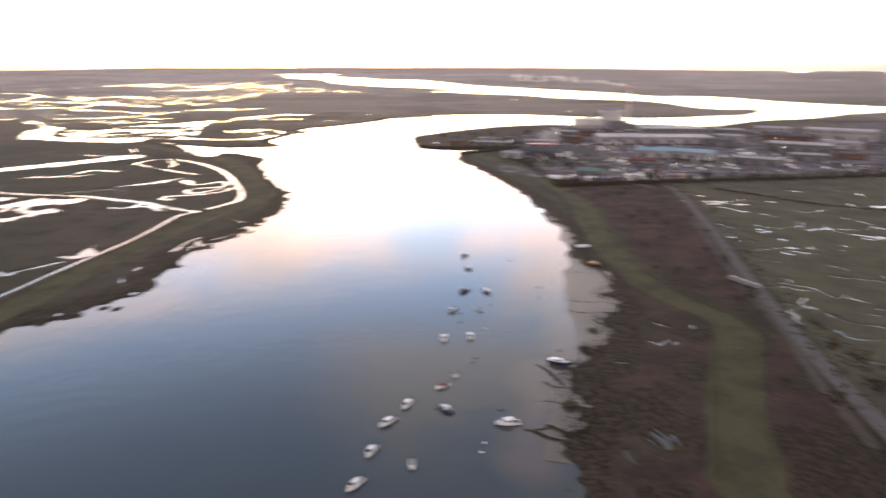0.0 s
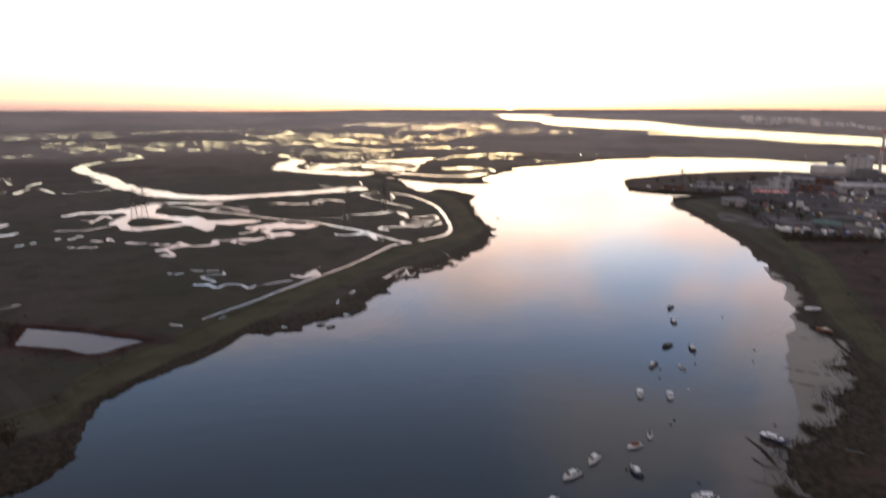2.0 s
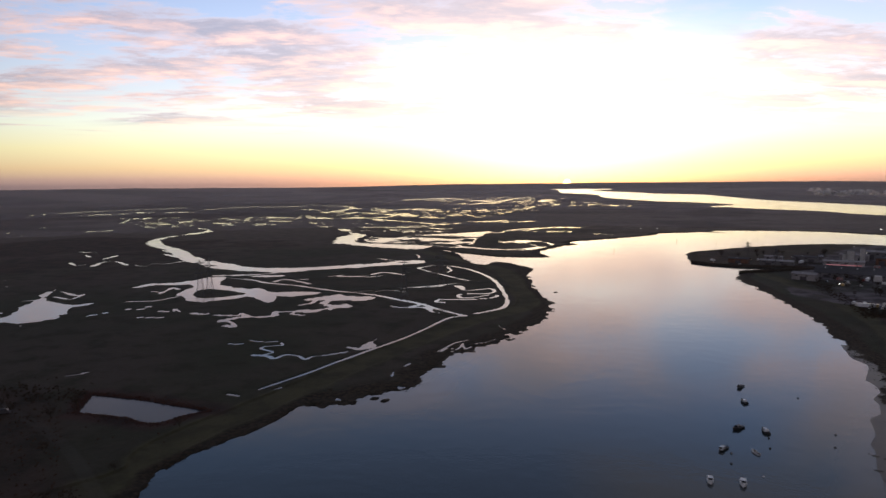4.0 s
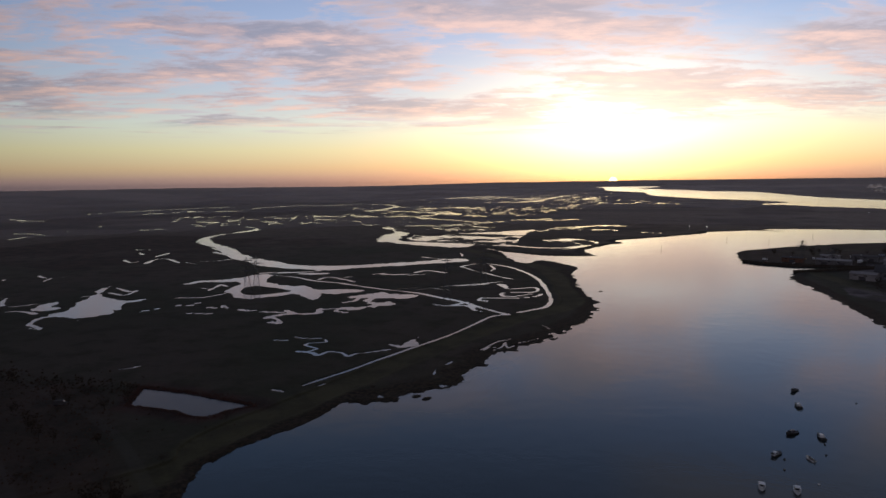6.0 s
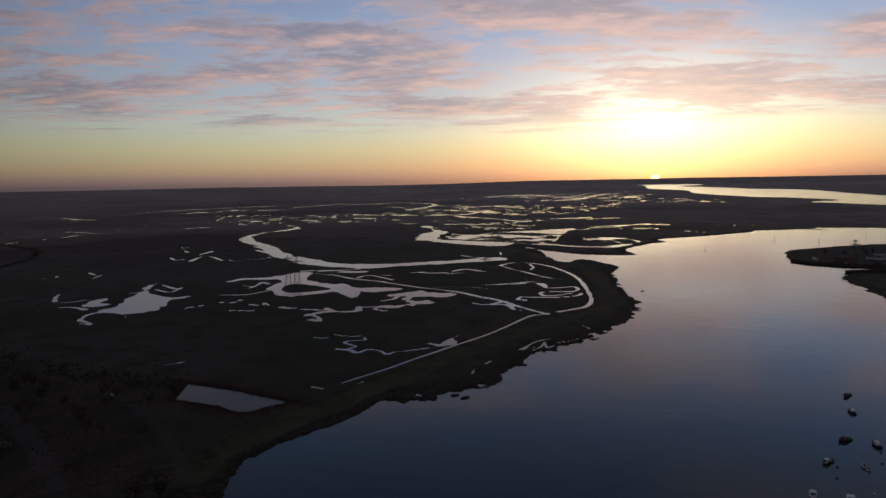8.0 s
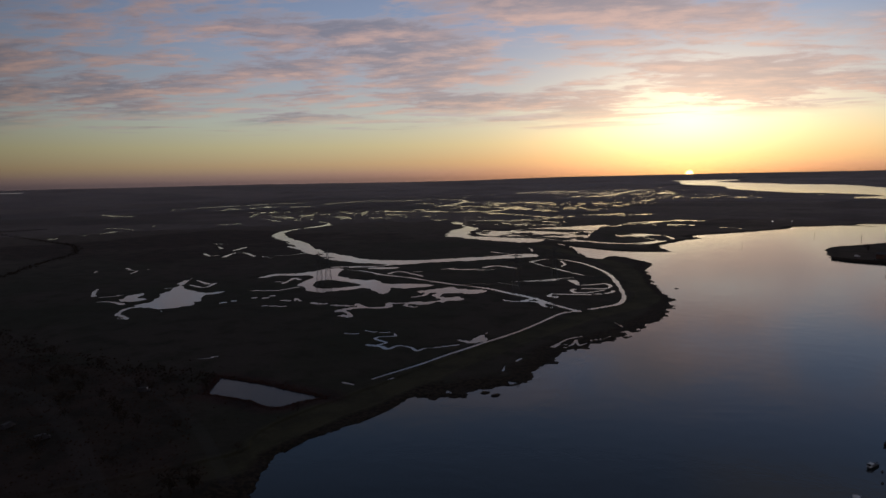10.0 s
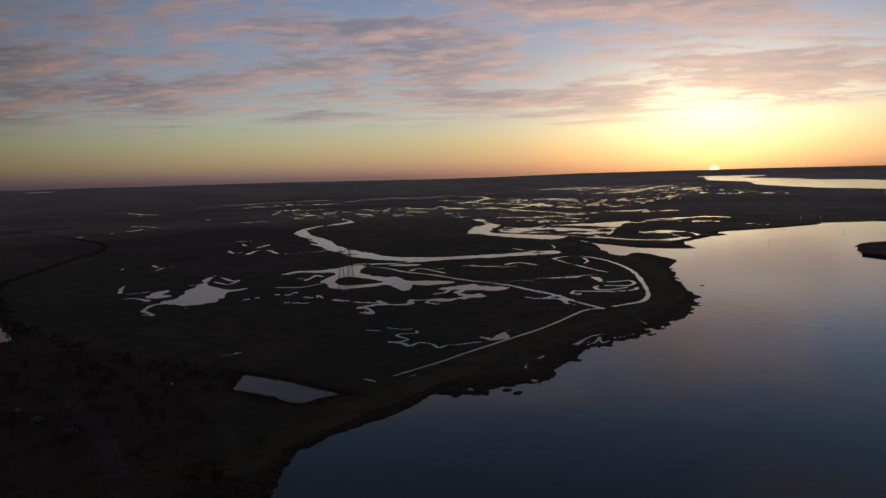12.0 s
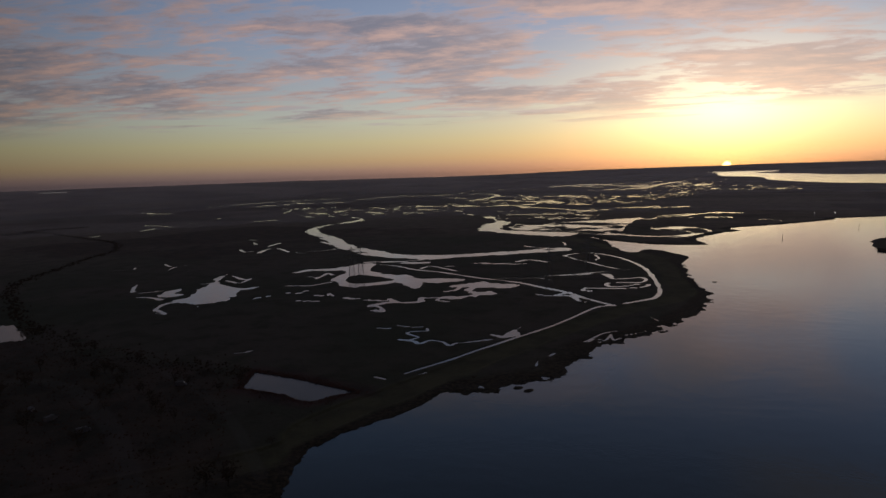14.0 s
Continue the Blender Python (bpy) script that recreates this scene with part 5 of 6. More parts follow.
part("roof_plant", bm, SLATE, plant, "grey roof vents and plant boxes")
bm = bmesh.new()
box(bm, -33, -42, 0, 44, 30, 9)
part("fuel_hall_base", bm, DULL_WALL, plant, "darker lower band of the fuel hall")
bm = bmesh.new()
box(bm, -33, -42, 9.01, 44.6, 30.6, 9)
part("fuel_hall", bm, CLADDING, plant)
bm = bmesh.new()
loft(bm, [[(-36, -30, 17), (-32, -30, 17), (-32, -30, 20), (-36, -30, 20)], [(-12, -12, 24), (-8, -12, 24), (-8, -12, 27), (-12, -12, 27)]])
part("conveyor", bm, SLATE, plant, "enclosed sloping conveyor")
bm = bmesh.new()
box(bm, 14, -27, 0, 26, 18, 14)
box(bm, 34, -16, 0, 16, 22, 9)
part("annex", bm, SLATE, plant, "grey low annexes")

chimney = stand("chimney", 313, 1132, 0.6, 0, "slim grey chimney with red bands and warning lamps", "chimney")
bm = bmesh.new()
tube(bm, (0, 0, 0), (0, 0, 66), 2.4, 1.7, 24)
shaft = part("shaft", bm, CLADDING, chimney)
for z in (38.0, 62.5):
    bm = bmesh.new()
    r = 2.4 - 0.7 * z / 66
    tube(bm, (0, 0, z), (0, 0, z + 2.6), r + 0.06, r + 0.03, 24)
    part("red_band", bm, RED_BAND, chimney, "red painted band")
    bm = bmesh.new()
    tube(bm, (0, 0, z - 0.5), (0, 0, z - 0.2), r + 1.1, r + 1.1, 24)
    gallery = part("gallery", bm, STEEL, chimney, "narrow steel gallery")
    for k in range(4):
        bm = bmesh.new()
        a = math.pi / 2 * k + 0.9
        box(bm, math.cos(a) * (r + 0.9), math.sin(a) * (r + 0.9), z - 0.2, 0.7, 0.7, 0.8, 0.8, 0.1)
        part("warning_lamp", bm, RED_LIGHT, gallery, "lit red warning lamp")


def silo(x, y, r, tall):
    tower = stand("silo", x, y, 0.6, 0, "tall pale concrete silo with a flat cap", "silo", "silos by the dock")
    bm = bmesh.new()
    tube(bm, (0, 0, 0), (0, 0, tall), r, r, 24)
    part("shell", bm, CLADDING, tower)
    bm = bmesh.new()
    tube(bm, (0, 0, tall), (0, 0, tall + 1.2), r + 0.3, r * 0.4, 24)
    part("cap", bm, SLATE, tower)
    bm = bmesh.new()
    for k in range(2):
        tube(bm, (r + 0.1, -0.3 + 0.6 * k, 0), (r + 0.1, -0.3 + 0.6 * k, tall + 1), 0.08, None, 4)
    part("ladder", bm, STEEL, tower)


for x, y, r, tall in ((137, 876, 3.6, 17), (132, 880, 2.6, 13), (156, 920, 2.6, 16)):
    silo(x, y, r, tall)
hopper = stand("hopper_tower", 134, 711, 0.8, ACROSS, "pale hopper tower standing on steel legs in the yard", "hopper")
bm = bmesh.new()
box(bm, 0, 0, 5, 7, 6, 5, 0.8, 0.1)
part("bin", bm, CLADDING, hopper)
for sx in (-2.6, 2.6):
    for sy in (-2.2, 2.2):
        bm = bmesh.new()
        tube(bm, (sx, sy, 0), (sx, sy, 5.2), 0.25, None, 6)
        part("leg", bm, STEEL, hopper)


def quay(x0, y0, x1, y1, tall):
    """A timber-piled quay wall."""
    a, b = Vector((x0, y0, 0)), Vector((x1, y1, 0))
    wall = stand("quay_wall", x0, y0, -0.8, 0, "dark tarred timber quay wall along the dock", "quay", kind="structure")
    bm = bmesh.new()
    along = (b - a).normalized()
    side = Vector((-along.y, along.x, 0)) * 0.5
    d = b - a
    loft(bm, [[p - side, p + side, p + side + Vector((0, 0, tall)), p - side + Vector((0, 0, tall))] for p in (Vector((0, 0, 0)), d)])
    part("facing", bm, TIMBER, wall)
    for k in range(int(d.length // 6) + 1):
        bm = bmesh.new()
        p = along * (6 * k) + side * 1.3
        tube(bm, p, p + Vector((0, 0, tall + 1.0)), 0.28, 0.24, 6)
        part("pile", bm, TIMBER, wall)


dock_south = np.array(EAST_BANK[-3:], float)
dock_north = np.array(WORKS_SHORE[:4], float)
for line in (dock_south, dock_north):
    for p, q in zip(line, line[1:]):
        quay(p[0], p[1], q[0], q[1], 3.4)


def yard_lamp(x, y, tall):
    post = stand("yard_lamp", x, y, 0.8, random.uniform(0, 360), "tall yard lamp, lit white", "lamp", "lit yard lamps")
    bm = bmesh.new()
    tube(bm, (0, 0, 0), (0, 0, tall), 0.14, 0.09, 6)
    tube(bm, (0, 0, tall), (1.2, 0, tall + 0.3), 0.08, 0.07, 6)
    part("pole", bm, STEEL, post)
    bm = bmesh.new()
    box(bm, 1.4, 0, tall + 0.1, 0.9, 0.5, 0.3, 0.8, 0.04)
    part("lantern", bm, WHITE_LIGHT, post, "lit lantern")


for x, y, tall in ((97, 658, 8), (222, 1050, 12), (141, 878, 22), (290, 1040, 14), (158, 902, 12), (250, 1060, 10), (370, 1120, 10), (180, 640, 8), (228, 640, 8), (205, 780, 9), (300, 690, 9), (90, 838, 9), (430, 850, 10), (392, 760, 9), (345, 1090, 12)):
    yard_lamp(x, y, tall)

def shore_beacon(x, y, tall):
    post = stand("shore_beacon", x, y, float(ground_at([(x, y)])[0]) - 0.3, 0, "white navigation light lit on a post by the shore", "beacon", "lit shore beacons")
    bm = bmesh.new()
    tube(bm, (0, 0, 0), (0, 0, tall), 0.35, 0.22, 8)
    part("post", bm, STEEL, post)
    bm = bmesh.new()
    tube(bm, (0, 0, tall), (0, 0, tall + 1.1), 0.5, 0.5, 10)
    part("lantern", bm, WHITE_LIGHT, post, "lit white lantern")


for x, y in SHORE_LIGHTS:
    shore_beacon(x, y, 6.0)

# ---- vehicles and stores in the yards ----
def paints():
    mat, n, bsdf = material("vehicle paint")
    pick = n.add("ShaderNodeObjectInfo").outputs["Random"]
    node = n.add("ShaderNodeValToRGB")
    node.color_ramp.interpolation = "CONSTANT"
    n.put(pick, node.inputs[0])
    stops = [(0.0, (0.70, 0.71, 0.72)), (0.42, (0.35, 0.36, 0.38)), (0.58, (0.03, 0.035, 0.04)), (0.74, (0.30, 0.05, 0.04)), (0.82, (0.05, 0.10, 0.24)), (0.92, (0.42, 0.30, 0.12))]
    while len(node.color_ramp.elements) < len(stops):
        node.color_ramp.elements.new(0.5)
    for element, (at, colour) in zip(node.color_ramp.elements, stops):
        element.position, element.color = at, (*colour, 1)
    dirt = n.noise(n.add("ShaderNodeTexCoord").outputs["Object"], 1.5, 4.0)
    n.put(n.mix(n.step(dirt, 0.45, 0.8, 0.0, 0.5), node.outputs[0], (0.10, 0.085, 0.07, 1)), bsdf.inputs["Base Color"])
    bsdf.inputs["Roughness"].default_value = 0.4
    return mat


PAINT = paints()


def wheels(spots, r, parent):
    for x, y in spots:
        bm = bmesh.new()
        tube(bm, (x, y - 0.12, r), (x, y + 0.12, r), r, r, 12)
        part("wheel", bm, RUBBER, parent)


def make_van(paint=PAINT):
    van = stand("van", 0, 0, 0, 0, "parked panel van in the works yard", "van", "vehicles in the yard")
    bm = bmesh.new()
    loft(bm, [[(x, -1, 0.4), (x, 1, 0.4), (x, 1, z * 0.75), (x, 0.88, z), (x, -0.88, z), (x, -1, z * 0.75)] for x, z in ((-2.7, 2.35), (1.2, 2.4), (1.9, 1.55), (2.7, 1.2))])
    body = part("body", bm, paint, van)
    bm = bmesh.new()
    loft(bm, [[(1.32, -0.8, 2.28), (1.32, 0.8, 2.28), (1.35, 0.8, 2.33), (1.35, -0.8, 2.33)], [(1.86, -0.86, 1.63), (1.86, 0.86, 1.63), (1.92, 0.86, 1.67), (1.92, -0.86, 1.67)]])
    part("windscreen", bm, GLASS, body, "dark windscreen")
    wheels([(-1.7, -0.95), (-1.7, 0.95), (1.75, -0.95), (1.75, 0.95)], 0.36, van)
    return van


def make_car():
    car = stand("car", 0, 0, 0, 0, "parked car in the works yard", "car", "vehicles in the yard")
    bm = bmesh.new()
    loft(bm, [[(x, -0.86, 0.3), (x, 0.86, 0.3), (x, 0.86, z), (x, -0.86, z)] for x, z in ((-2.1, 0.85), (-1.0, 0.95), (1.0, 0.92), (2.1, 0.72))])
    body = part("body", bm, PAINT, car)
    bm = bmesh.new()
    loft(bm, [[(x, -w, 0.9), (x, w, 0.9), (x, w * 0.85, z), (x, -w * 0.85, z)] for x, w, z in ((-1.7, 0.78, 1.0), (-1.0, 0.80, 1.42), (0.3, 0.80, 1.42), (1.1, 0.78, 0.98))])
    part("cabin", bm, GLASS, body, "dark glazed cabin")
    wheels([(-1.3, -0.82), (-1.3, 0.82), (1.35, -0.82), (1.35, 0.82)], 0.32, car)
    return car


def make_container():
    crate = stand("shipping_container", 0, 0, 0, 0, "ribbed steel shipping container on the yard", "container", "stores in the yard")
    bm = bmesh.new()
    box(bm, 0, 0, 0.1, 6.0, 2.4, 2.5)
    shell = part("shell", bm, PAINT, crate)
    bm = bmesh.new()
    for k in range(11):
        box(bm, -2.7 + 0.54 * k, -1.22, 0.25, 0.22, 0.06, 2.2)
        box(bm, -2.7 + 0.54 * k, 1.22, 0.25, 0.22, 0.06, 2.2)
    part("ribs", bm, PAINT, crate)
    bm = bmesh.new()
    box(bm, 3.03, 0, 0.2, 0.06, 2.2, 2.3)
    part("doors", bm, SLATE, crate, "grey end doors")
    return crate


def make_trailer():
    wagon = stand("lorry_trailer", 0, 0, 0, 0, "white curtain-sided lorry trailer parked in the yard", "trailer", "vehicles in the yard")
    bm = bmesh.new()
    box(bm, 0, 0, 1.2, 12.0, 2.5, 2.7, 1.0, 0.06)
    part("body", bm, WHITE, wagon)
    bm = bmesh.new()
    box(bm, 0, 0, 0.9, 11.8, 1.2, 0.3)
    part("chassis", bm, DARK, wagon)
    wheels([(-4.6, -1.0), (-4.6, 1.0), (-3.4, -1.0), (-3.4, 1.0), (3.8, -1.0), (3.8, 1.0)], 0.5, wagon)
    return wagon


protos = [make_car(), make_van(), make_container(), make_trailer()]
first = dict.fromkeys(range(4), True)
spots = []
for x0, y0, x1, y1, count, rows in ((95, 590, 160, 606, 60, 3), (168, 590, 235, 640, 60, 6), (175, 640, 300, 725, 90, 9), (80, 690, 150, 745, 14, 4), (110, 800, 200, 840, 22, 3), (70, 860, 180, 960, 24, 5), (180, 790, 330, 860, 50, 6), (290, 640, 440, 760, 60, 8), (330, 780, 600, 900, 36, 6), (200, 1000, 400, 1060, 26, 4), (-20, 850, 90, 900, 14, 3)):
    for k in range(count):
        x = x0 + (x1 - x0) * random.random()
        y = y0 + (y1 - y0) * (random.randrange(rows) + 0.15 * random.random()) / max(1, rows - 1)
        spots.append((x, y))
HALLS = [(284, 905, 80, 30), (330, 965, 50, 26), (135, 775, 45, 14), (128, 860, 23, 10), (139, 617, 13, 9), (238, 752, 20, 12), (274, 742, 34, 18), (431, 800, 38, 22), (560, 935, 45, 28), (470, 905, 33, 18), (210, 660, 17, 9), (213, 690, 15, 9), (330, 690, 24, 14), (78, 740, 13, 9), (60, 850, 18, 9), (20, 868, 13, 8), (205, 985, 25, 12), (95, 905, 15, 8), (150, 935, 17, 9), (178, 895, 14, 8), (60, 905, 12, 7), (180, 960, 16, 9), (360, 860, 22, 12), (390, 905, 19, 12), (400, 720, 20, 11), (455, 735, 17, 11), (500, 830, 24, 13), (350, 1050, 17, 10)]
spots = [p for p in spots if not any(abs(p[0] - hx) < w + 4 and abs(p[1] - hy) < d + 4 for hx, hy, w, d in HALLS)]
levels = ground_at(spots)
ins = inside(np.array([p[0] for p in spots]), np.array([p[1] for p in spots]), east_ring)
for (x, y), z, ok in zip(spots, levels, ins):
    if not ok or z < 0.3:
        continue
    k = random.choices(range(4), (0.55, 0.25, 0.16, 0.04))[0]
    m = pose(x, y, z, 0, 0, random.choice((-14, -20, 76, 70)) + random.uniform(-6, 6))
    if first[k]:
        protos[k].matrix_basis = m
        first[k] = False
    else:
        copy_thing(protos[k], m)
for x, y in ((139.5, 301), (142, 296), (145, 290.5)):
    van = make_van(DULL_WALL)
    van.matrix_basis = pose(x, y, float(ground_at([(x, y)])[0]), 0, 0, 118)
    tagged(van, "pale grey van parked beside the lane", "van", "vans beside the lane")

for k, (x, y) in enumerate(VANS_WEST):
    van = make_van(DARK_ROOF)
    van.matrix_basis = pose(x, y, float(ground_at([(x, y)])[0]), 0, 0, 40 + 35 * k)
    tagged(van, "dark van parked on rough ground among bushes", "van", "vans by the west track")

# steam from the chimney
def steam_mat():
    mat, n, bsdf = material("thin white steam")
    wisp = n.noise(n.add("ShaderNodeTexCoord").outputs["Object"], 0.12, 4.0, 0.6)
    clear, thin, lit = n.add("ShaderNodeBsdfTransparent"), n.add("ShaderNodeBsdfTranslucent"), n.add("ShaderNodeBsdfDiffuse")
    thin.inputs[0].default_value = lit.inputs[0].default_value = (0.9, 0.88, 0.87, 1)
    both, veil = n.add("ShaderNodeMixShader"), n.add("ShaderNodeMixShader")
    both.inputs[0].default_value = 0.6
    n.put(lit.outputs[0], both.inputs[1])
    n.put(thin.outputs[0], both.inputs[2])
    n.put(n.step(wisp, 0.36, 0.68, 0.0, 0.48), veil.inputs[0])
    n.put(clear.outputs[0], veil.inputs[1])
    n.put(both.outputs[0], veil.inputs[2])
    n.put(veil.outputs[0], mat.node_tree.nodes["Material Output"].inputs[0])
    return mat


bm = bmesh.new()
for k in range(30):
    s = k / 29
    r = 1.6 + 3.8 * s
    c = Vector((-180 * s, 48 * s, 17 * s + 2 * math.sin(5 * s)))
    c += Vector([random.gauss(0, r * 0.55) for _ in range(3)])
    made = bmesh.ops.create_icosphere(bm, subdivisions=2, radius=1.0)["verts"]
    for v in made:
        wob = 1 + 0.45 * noise.noise(v.co * 1.6 + c * 0.3)
        v.co = c + Vector((v.co.x * 3.0, v.co.y * 1.6, v.co.z * 0.75)) * r * wob
for f in bm.faces:
    f.smooth = True
steam = part("steam_plume", bm, steam_mat())
steam.matrix_basis = pose(313, 1132, 67.5)
tagged(steam, "thin white steam plume drifting from the chimney top", "steam", kind="stuff")

# stand-in for aerial haze: thin lilac sheets over the far country
def haze_sheet_mat():
    mat, n, bsdf = material("thin haze sheets")
    place = n.add("ShaderNodeTexCoord").outputs["Object"]
    split = n.add("ShaderNodeSeparateXYZ")
    n.put(place, split.inputs[0])
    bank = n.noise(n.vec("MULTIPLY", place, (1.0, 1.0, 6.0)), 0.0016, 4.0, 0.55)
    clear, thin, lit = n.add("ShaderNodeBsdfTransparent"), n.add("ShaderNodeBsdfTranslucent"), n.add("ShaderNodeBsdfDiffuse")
    # the haze's lilac tint is put into the sheets' colour
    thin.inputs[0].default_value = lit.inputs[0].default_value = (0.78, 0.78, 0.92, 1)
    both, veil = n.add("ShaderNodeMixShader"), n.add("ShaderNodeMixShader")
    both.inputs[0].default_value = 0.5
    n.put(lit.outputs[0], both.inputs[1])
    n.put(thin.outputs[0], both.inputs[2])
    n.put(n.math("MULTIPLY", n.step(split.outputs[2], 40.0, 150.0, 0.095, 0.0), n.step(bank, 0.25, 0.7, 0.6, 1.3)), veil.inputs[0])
    n.put(clear.outputs[0], veil.inputs[1])
    n.put(both.outputs[0], veil.inputs[2])
    n.put(veil.outputs[0], mat.node_tree.nodes["Material Output"].inputs[0])
    return mat


# upright concentric rings that imitate haze; no bank of mist lies here
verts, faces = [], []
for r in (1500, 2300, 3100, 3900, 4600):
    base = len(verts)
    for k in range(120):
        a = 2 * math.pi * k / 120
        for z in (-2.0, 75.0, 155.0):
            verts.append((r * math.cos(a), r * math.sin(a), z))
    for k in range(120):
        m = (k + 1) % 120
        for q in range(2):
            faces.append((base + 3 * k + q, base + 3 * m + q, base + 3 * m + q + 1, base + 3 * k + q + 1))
haze_sheet_mesh = bpy.data.meshes.new("mist")
haze_sheet_mesh.from_pydata(verts, [], faces)
haze_sheet_mesh.materials.append(haze_sheet_mat())
tagged(new("mist", haze_sheet_mesh), "thin lilac evening mist lying over far marsh and hills", "mist", kind="stuff")

# ---- trees, scrub and weed ----
def twig_mat(name, a, b):
    mat, n, bsdf = material(name)
    pick = n.add("ShaderNodeNewGeometry").outputs["Random Per Island"]
    one = n.add("ShaderNodeObjectInfo").outputs["Random"]
    f = n.math("ADD", n.math("MULTIPLY", pick, 0.7), n.math("MULTIPLY", one, 0.3))
    n.put(n.mix(f, (*a, 1), (*b, 1)), bsdf.inputs["Base Color"])
    bsdf.inputs["Roughness"].default_value = 0.95
    bsdf.inputs["Specular IOR Level"].default_value = 0.1
    return mat


BARK = plain("dark bark", (0.05, 0.04, 0.032), 0.9, 0.0, 0.2, 2.0)
TWIGS = twig_mat("bare winter twigs", (0.030, 0.024, 0.018), (0.060, 0.042, 0.030))
REED = twig_mat("dry reed and bramble", (0.040, 0.025, 0.018), (0.075, 0.048, 0.035))
RED_REED = twig_mat("red-brown reed stems", (0.056, 0.028, 0.023), (0.085, 0.046, 0.037))
WEED = twig_mat("black bladder weed", (0.012, 0.010, 0.008), (0.030, 0.024, 0.016))


def clump(verts, faces, centre, size, rng):
    """A ragged tuft: a squashed octahedron with uneven corners."""
    base = len(verts)
    for d in ((1, 0, 0), (0, 1, 0), (-1, 0, 0), (0, -1, 0), (0, 0, 1), (0, 0, -0.6)):
        k = size * rng.uniform(0.55, 1.25)
        verts.append((centre[0] + d[0] * k + rng.uniform(-0.3, 0.3) * size, centre[1] + d[1] * k + rng.uniform(-0.3, 0.3) * size, centre[2] + d[2] * k * 0.9))
    for i in range(4):
        j = (i + 1) % 4
        faces.append((base + i, base + j, base + 4))
        faces.append((base + j, base + i, base + 5))


def from_lists(name, verts, faces, mat, parent=None, label=""):
    me = bpy.data.meshes.new(name)
    me.from_pydata(verts, [], faces)
    me.materials.append(mat)
    ob = new(name, me)
    ob.parent = parent
    if label:
        ob["label"] = label
    return ob


def make_tree(seed, tall, spread, label, name="tree"):
    rng = random.Random(seed)
    tree = stand(name, 0, 0, 0, 0, label, "tree" if name == "tree" else "bush", "trees and bushes")
    bm = bmesh.new()
    fork = tall * rng.uniform(0.25, 0.38)
    tube(bm, (0, 0, -0.3), (0.1, 0.05, fork), tall * 0.035, tall * 0.024, 7)
    tips = []
    for k in range(5):
        a = 2 * math.pi * k / 5 + rng.uniform(-0.4, 0.4)
        mid = Vector((math.cos(a) * spread * 0.3, math.sin(a) * spread * 0.3, tall * rng.uniform(0.5, 0.65)))
        tip = Vector((math.cos(a) * spread * rng.uniform(0.5, 0.8), math.sin(a) * spread * rng.uniform(0.5, 0.8), tall * rng.uniform(0.65, 0.95)))
        tube(bm, (0.1, 0.05, fork * 0.9), mid, tall * 0.017, tall * 0.011, 5)
        tube(bm, mid, tip, tall * 0.011, tall * 0.004, 5)
        tips += [mid, tip]
    part("trunk", bm, BARK, tree)
    verts, faces = [], []
    for _ in range(130):
        c = rng.choice(tips) + Vector([rng.gauss(0, 1) * s for s in (spread * 0.28, spread * 0.28, tall * 0.13)])
        if c.z > tall * 0.12:
            clump(verts, faces, c, tall * rng.uniform(0.025, 0.07), rng)
    from_lists("crown", verts, faces, TWIGS, tree)
    return tree


tree_protos = [make_tree(1, 8.0, 3.4, "bare winter tree with a ragged dark crown"), make_tree(2, 6.0, 3.0, "low spreading winter tree with dark twigs"),
               make_tree(3, 3.4, 2.4, "dark thorn bush in rough grass", "bush"), make_tree(4, 2.4, 2.0, "low bramble bush on the bank", "bush")]
placed = dict.fromkeys(range(4), False)


def plant(k, x, y, z, size):
    m = pose(x, y, z, 0, 0, random.uniform(0, 360))
    if not placed[k]:
        tree_protos[k].matrix_basis = m
        placed[k] = True
    else:
        ob = copy_thing(tree_protos[k], m)
        ob.scale = (size, size, size * random.uniform(0.85, 1.15))


def inside_one(ring, count, seed):
    rng = random.Random(seed)
    ring = np.array(ring, float)
    lo, hi = ring.min(0), ring.max(0)
    pts = np.array([(rng.uniform(lo[0], hi[0]), rng.uniform(lo[1], hi[1])) for _ in range(count)])
    return pts[inside(pts[:, 0], pts[:, 1], ring)]


jobs = []
wood = inside_one(WOOD_WEST, 420, 5)
wood = wood[np.hypot(wood[:, 0], wood[:, 1]) < 520][:150]
track_gap = near_line(wood[:, 0], wood[:, 1], curve(TRACK_WEST), 30)
jobs += [(random.choice((0, 1, 2, 2, 3)), x, y) for (x, y), g in zip(wood, track_gap) if g > 6]
hedge = curve([(105, 562), (150, 572), (230, 585), (320, 600), (430, 618)], False, 14)
jobs += [(random.choice((0, 1, 1, 2)), x + random.gauss(0, 3), y + random.gauss(0, 4)) for x, y in hedge]
road = curve(ROAD_EAST, False, 8)
jobs += [(random.choice((2, 3, 1)), x + random.choice((-8, 8, 10)) + random.gauss(0, 1.5), y + random.gauss(0, 3)) for x, y in road[6:60:2]]
jobs += [(random.choice((2, 3)), x, y) for x, y in inside_one(SCRUB_EAST, 150, 8)[:60]]
jobs += [(3, x, y) for x, y in ((-196, 228), (-190, 219), (-232, 214), (-214, 205), (-168, 262), (-240, 196))]
jobs += [(random.choice((1, 2)), x, y) for x, y in inside_one([(60, 640), (150, 650), (170, 760), (90, 740)], 60, 9)[:26]]
jobs += [(random.choice((0, 1)), x, y) for x, y in inside_one([(330, 1090), (480, 1120), (520, 1180), (340, 1150)], 60, 10)[:26]]
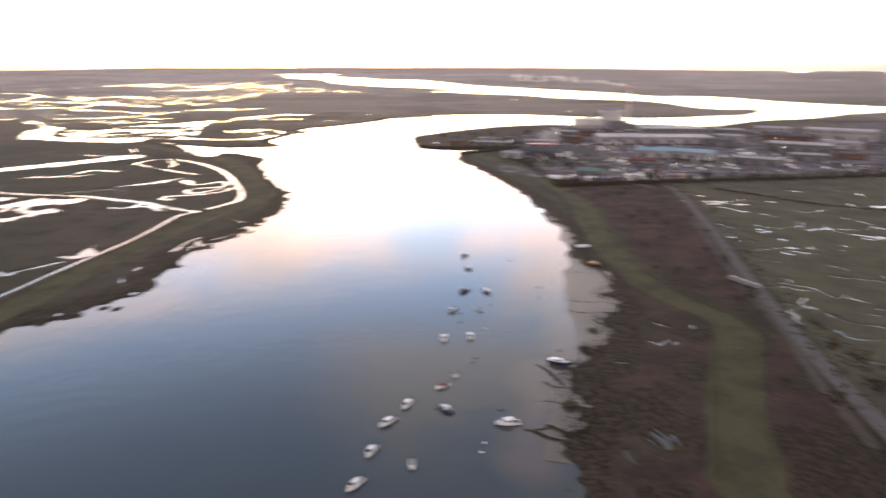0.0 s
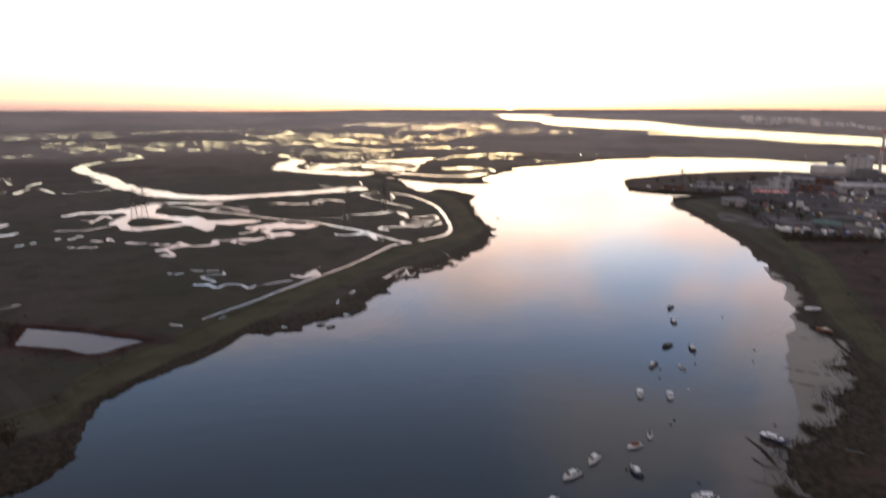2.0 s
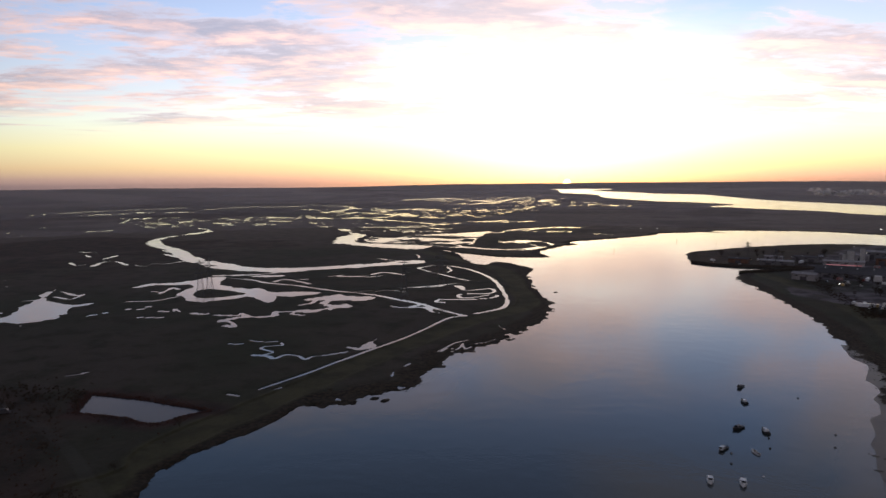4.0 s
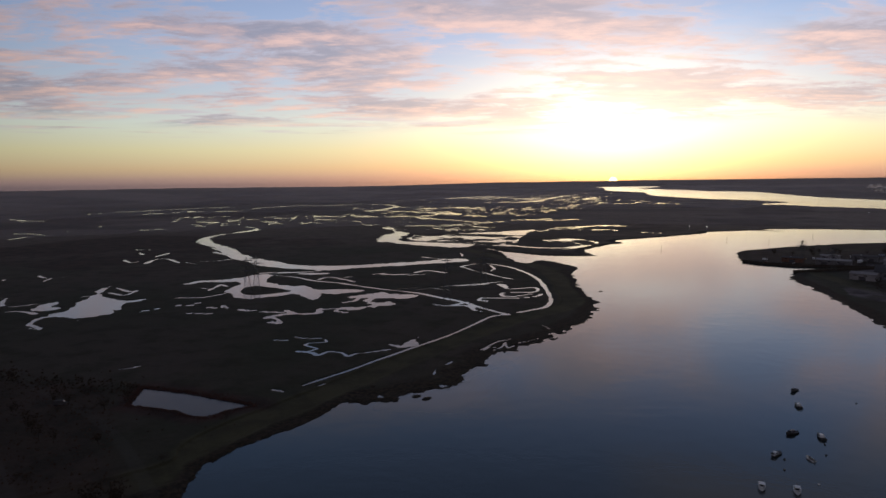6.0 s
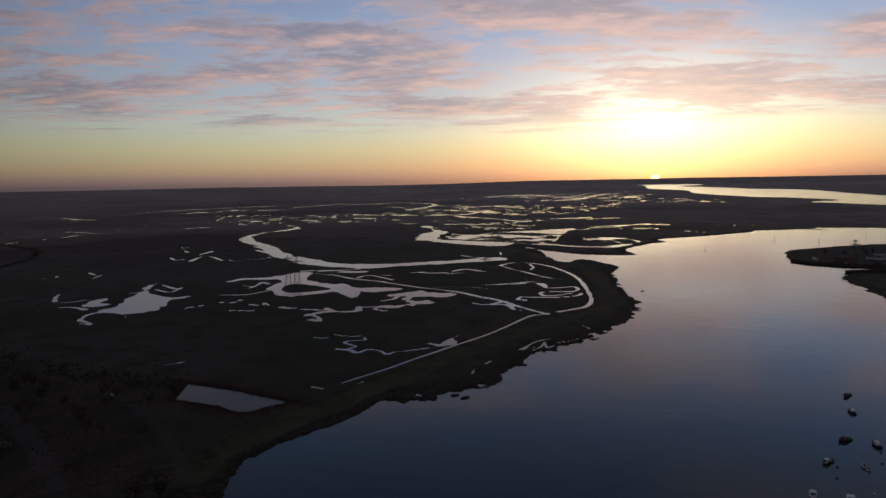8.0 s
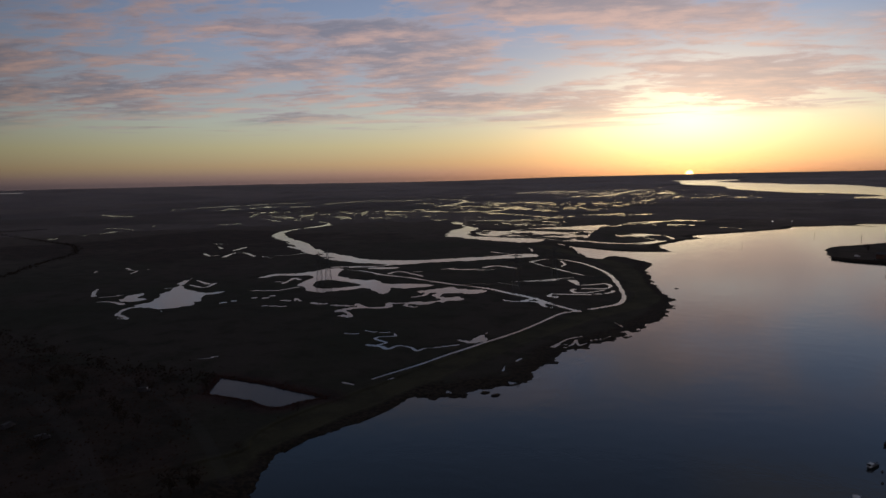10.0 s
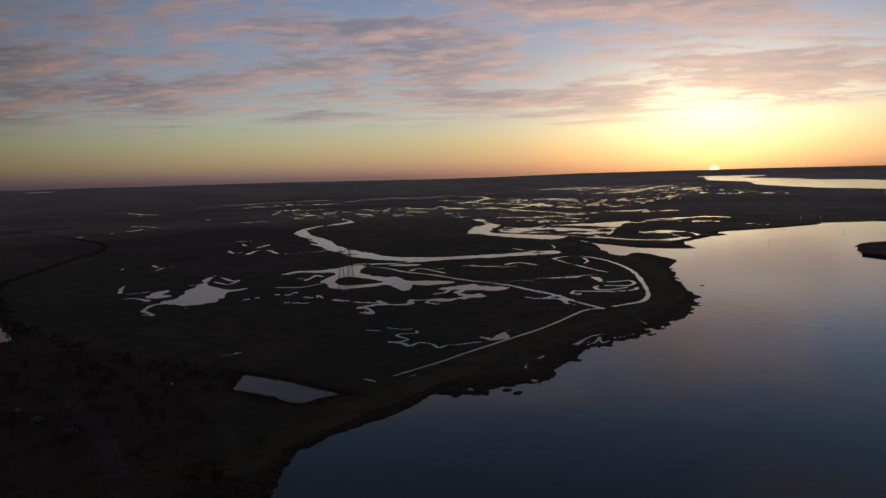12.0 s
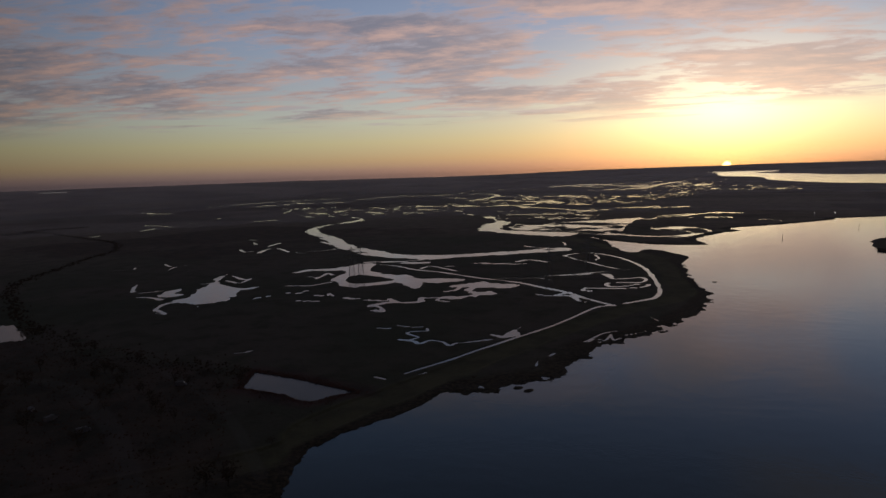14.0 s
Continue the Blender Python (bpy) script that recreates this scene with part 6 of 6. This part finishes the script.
jobs += [(random.choice((0, 1)), x, y) for x, y in inside_one([(-30, 905), (120, 960), (130, 1010), (-20, 930)], 60, 11)[:14]]
heights = ground_at([(x, y) for _, x, y in jobs])
for (k, x, y), z in zip(jobs, heights):
    if z > 0.35:
        plant(k, x, y, z, random.uniform(0.7, 1.2))


def tufts(name, places, sizes, mat, label, category, seed):
    rng = random.Random(seed)
    verts, faces = [], []
    levels = ground_at(places)
    for (x, y), z, s in zip(places, levels, sizes):
        if z > -0.1:
            clump(verts, faces, (x, y, z + 0.15 * s), s, rng)
    return tagged(from_lists(name, verts, faces, mat), label, category, kind="stuff")


rng = random.Random(77)
places, sizes = [], []
for x, y in inside_one(SCRUB_EAST, 9000, 20):
    places.append((x, y)), sizes.append(rng.uniform(0.12, 0.38))
for x, y in inside_one(WOOD_WEST, 9000, 21):
    if math.hypot(x, y) < 600:
        places.append((x, y)), sizes.append(rng.uniform(0.2, 0.6))
tufts("scrub", places, sizes, REED, "red-brown winter scrub and dry reed", "scrub", 30)
places, sizes = [], []
for line, count in ((west_line, 3200), (east_line, 2600)):
    near_part = line[(np.hypot(line[:, 0], line[:, 1]) < 700) & (line[:, 1] > 60)]
    for _ in range(count):
        p = near_part[rng.randrange(len(near_part))]
        places.append((p[0] + rng.gauss(0, 2.2), p[1] + rng.gauss(0, 2.2))), sizes.append(rng.uniform(0.08, 0.32))
tufts("shore_weed", places, sizes, WEED, "black seaweed and stones along the tide line", "seaweed", 31)
places, sizes = [], []
for line, count, wide, big in ((hedge, 1500, 5.0, 1.05), (curve([(104, 560), (100, 600), (92, 660), (84, 720)], False, 12), 400, 4.0, 0.7), (curve([(232, 545), (300, 470), (420, 440)], False, 12), 350, 2.5, 1.0), (road, 700, 6.0, 0.8)):
    for _ in range(count):
        q = line[rng.randrange(len(line))]
        places.append((q[0] + rng.gauss(0, wide) + (9 if line is road else 0), q[1] + rng.gauss(0, wide))), sizes.append(big * rng.uniform(0.5, 1.3))
tufts("hedge", places, sizes, TWIGS, "dark overgrown winter hedge along the field edge", "hedge", 33)
places, sizes = [], []
for line, count, wide, big in ((HEDGE_FAR, 1100, 4.0, 1.25), (HEDGE_PLAIN, 260, 5.0, 1.8), (HEDGE_LOW, 420, 8.0, 0.8)):
    along = curve(line, False, 24)
    for _ in range(count):
        q = along[rng.randrange(len(along))]
        places.append((q[0] + rng.gauss(0, wide), q[1] + rng.gauss(0, wide))), sizes.append(big * rng.uniform(0.5, 1.3))
tufts("hedge", places, sizes, TWIGS, "dark thorn hedges along the marsh fields", "hedge", 34)
places, sizes = [], []
rim = np.array(REED_POND + REED_POND[:1], float)
for a, b in zip(rim, rim[1:]):
    for _ in range(int(np.hypot(*(b - a)) * 9)):
        q = a + (b - a) * rng.random()
        out = (q - rim.mean(0)) / np.hypot(*(q - rim.mean(0))) * abs(rng.gauss(1.0, 3.0))
        places.append((q[0] + out[0] + rng.gauss(0, 0.4), q[1] + out[1] + rng.gauss(0, 0.4))), sizes.append(rng.uniform(0.2, 0.55))
tufts("reeds", places, sizes, RED_REED, "red-brown dry reeds ringing the pond", "reeds", 35)
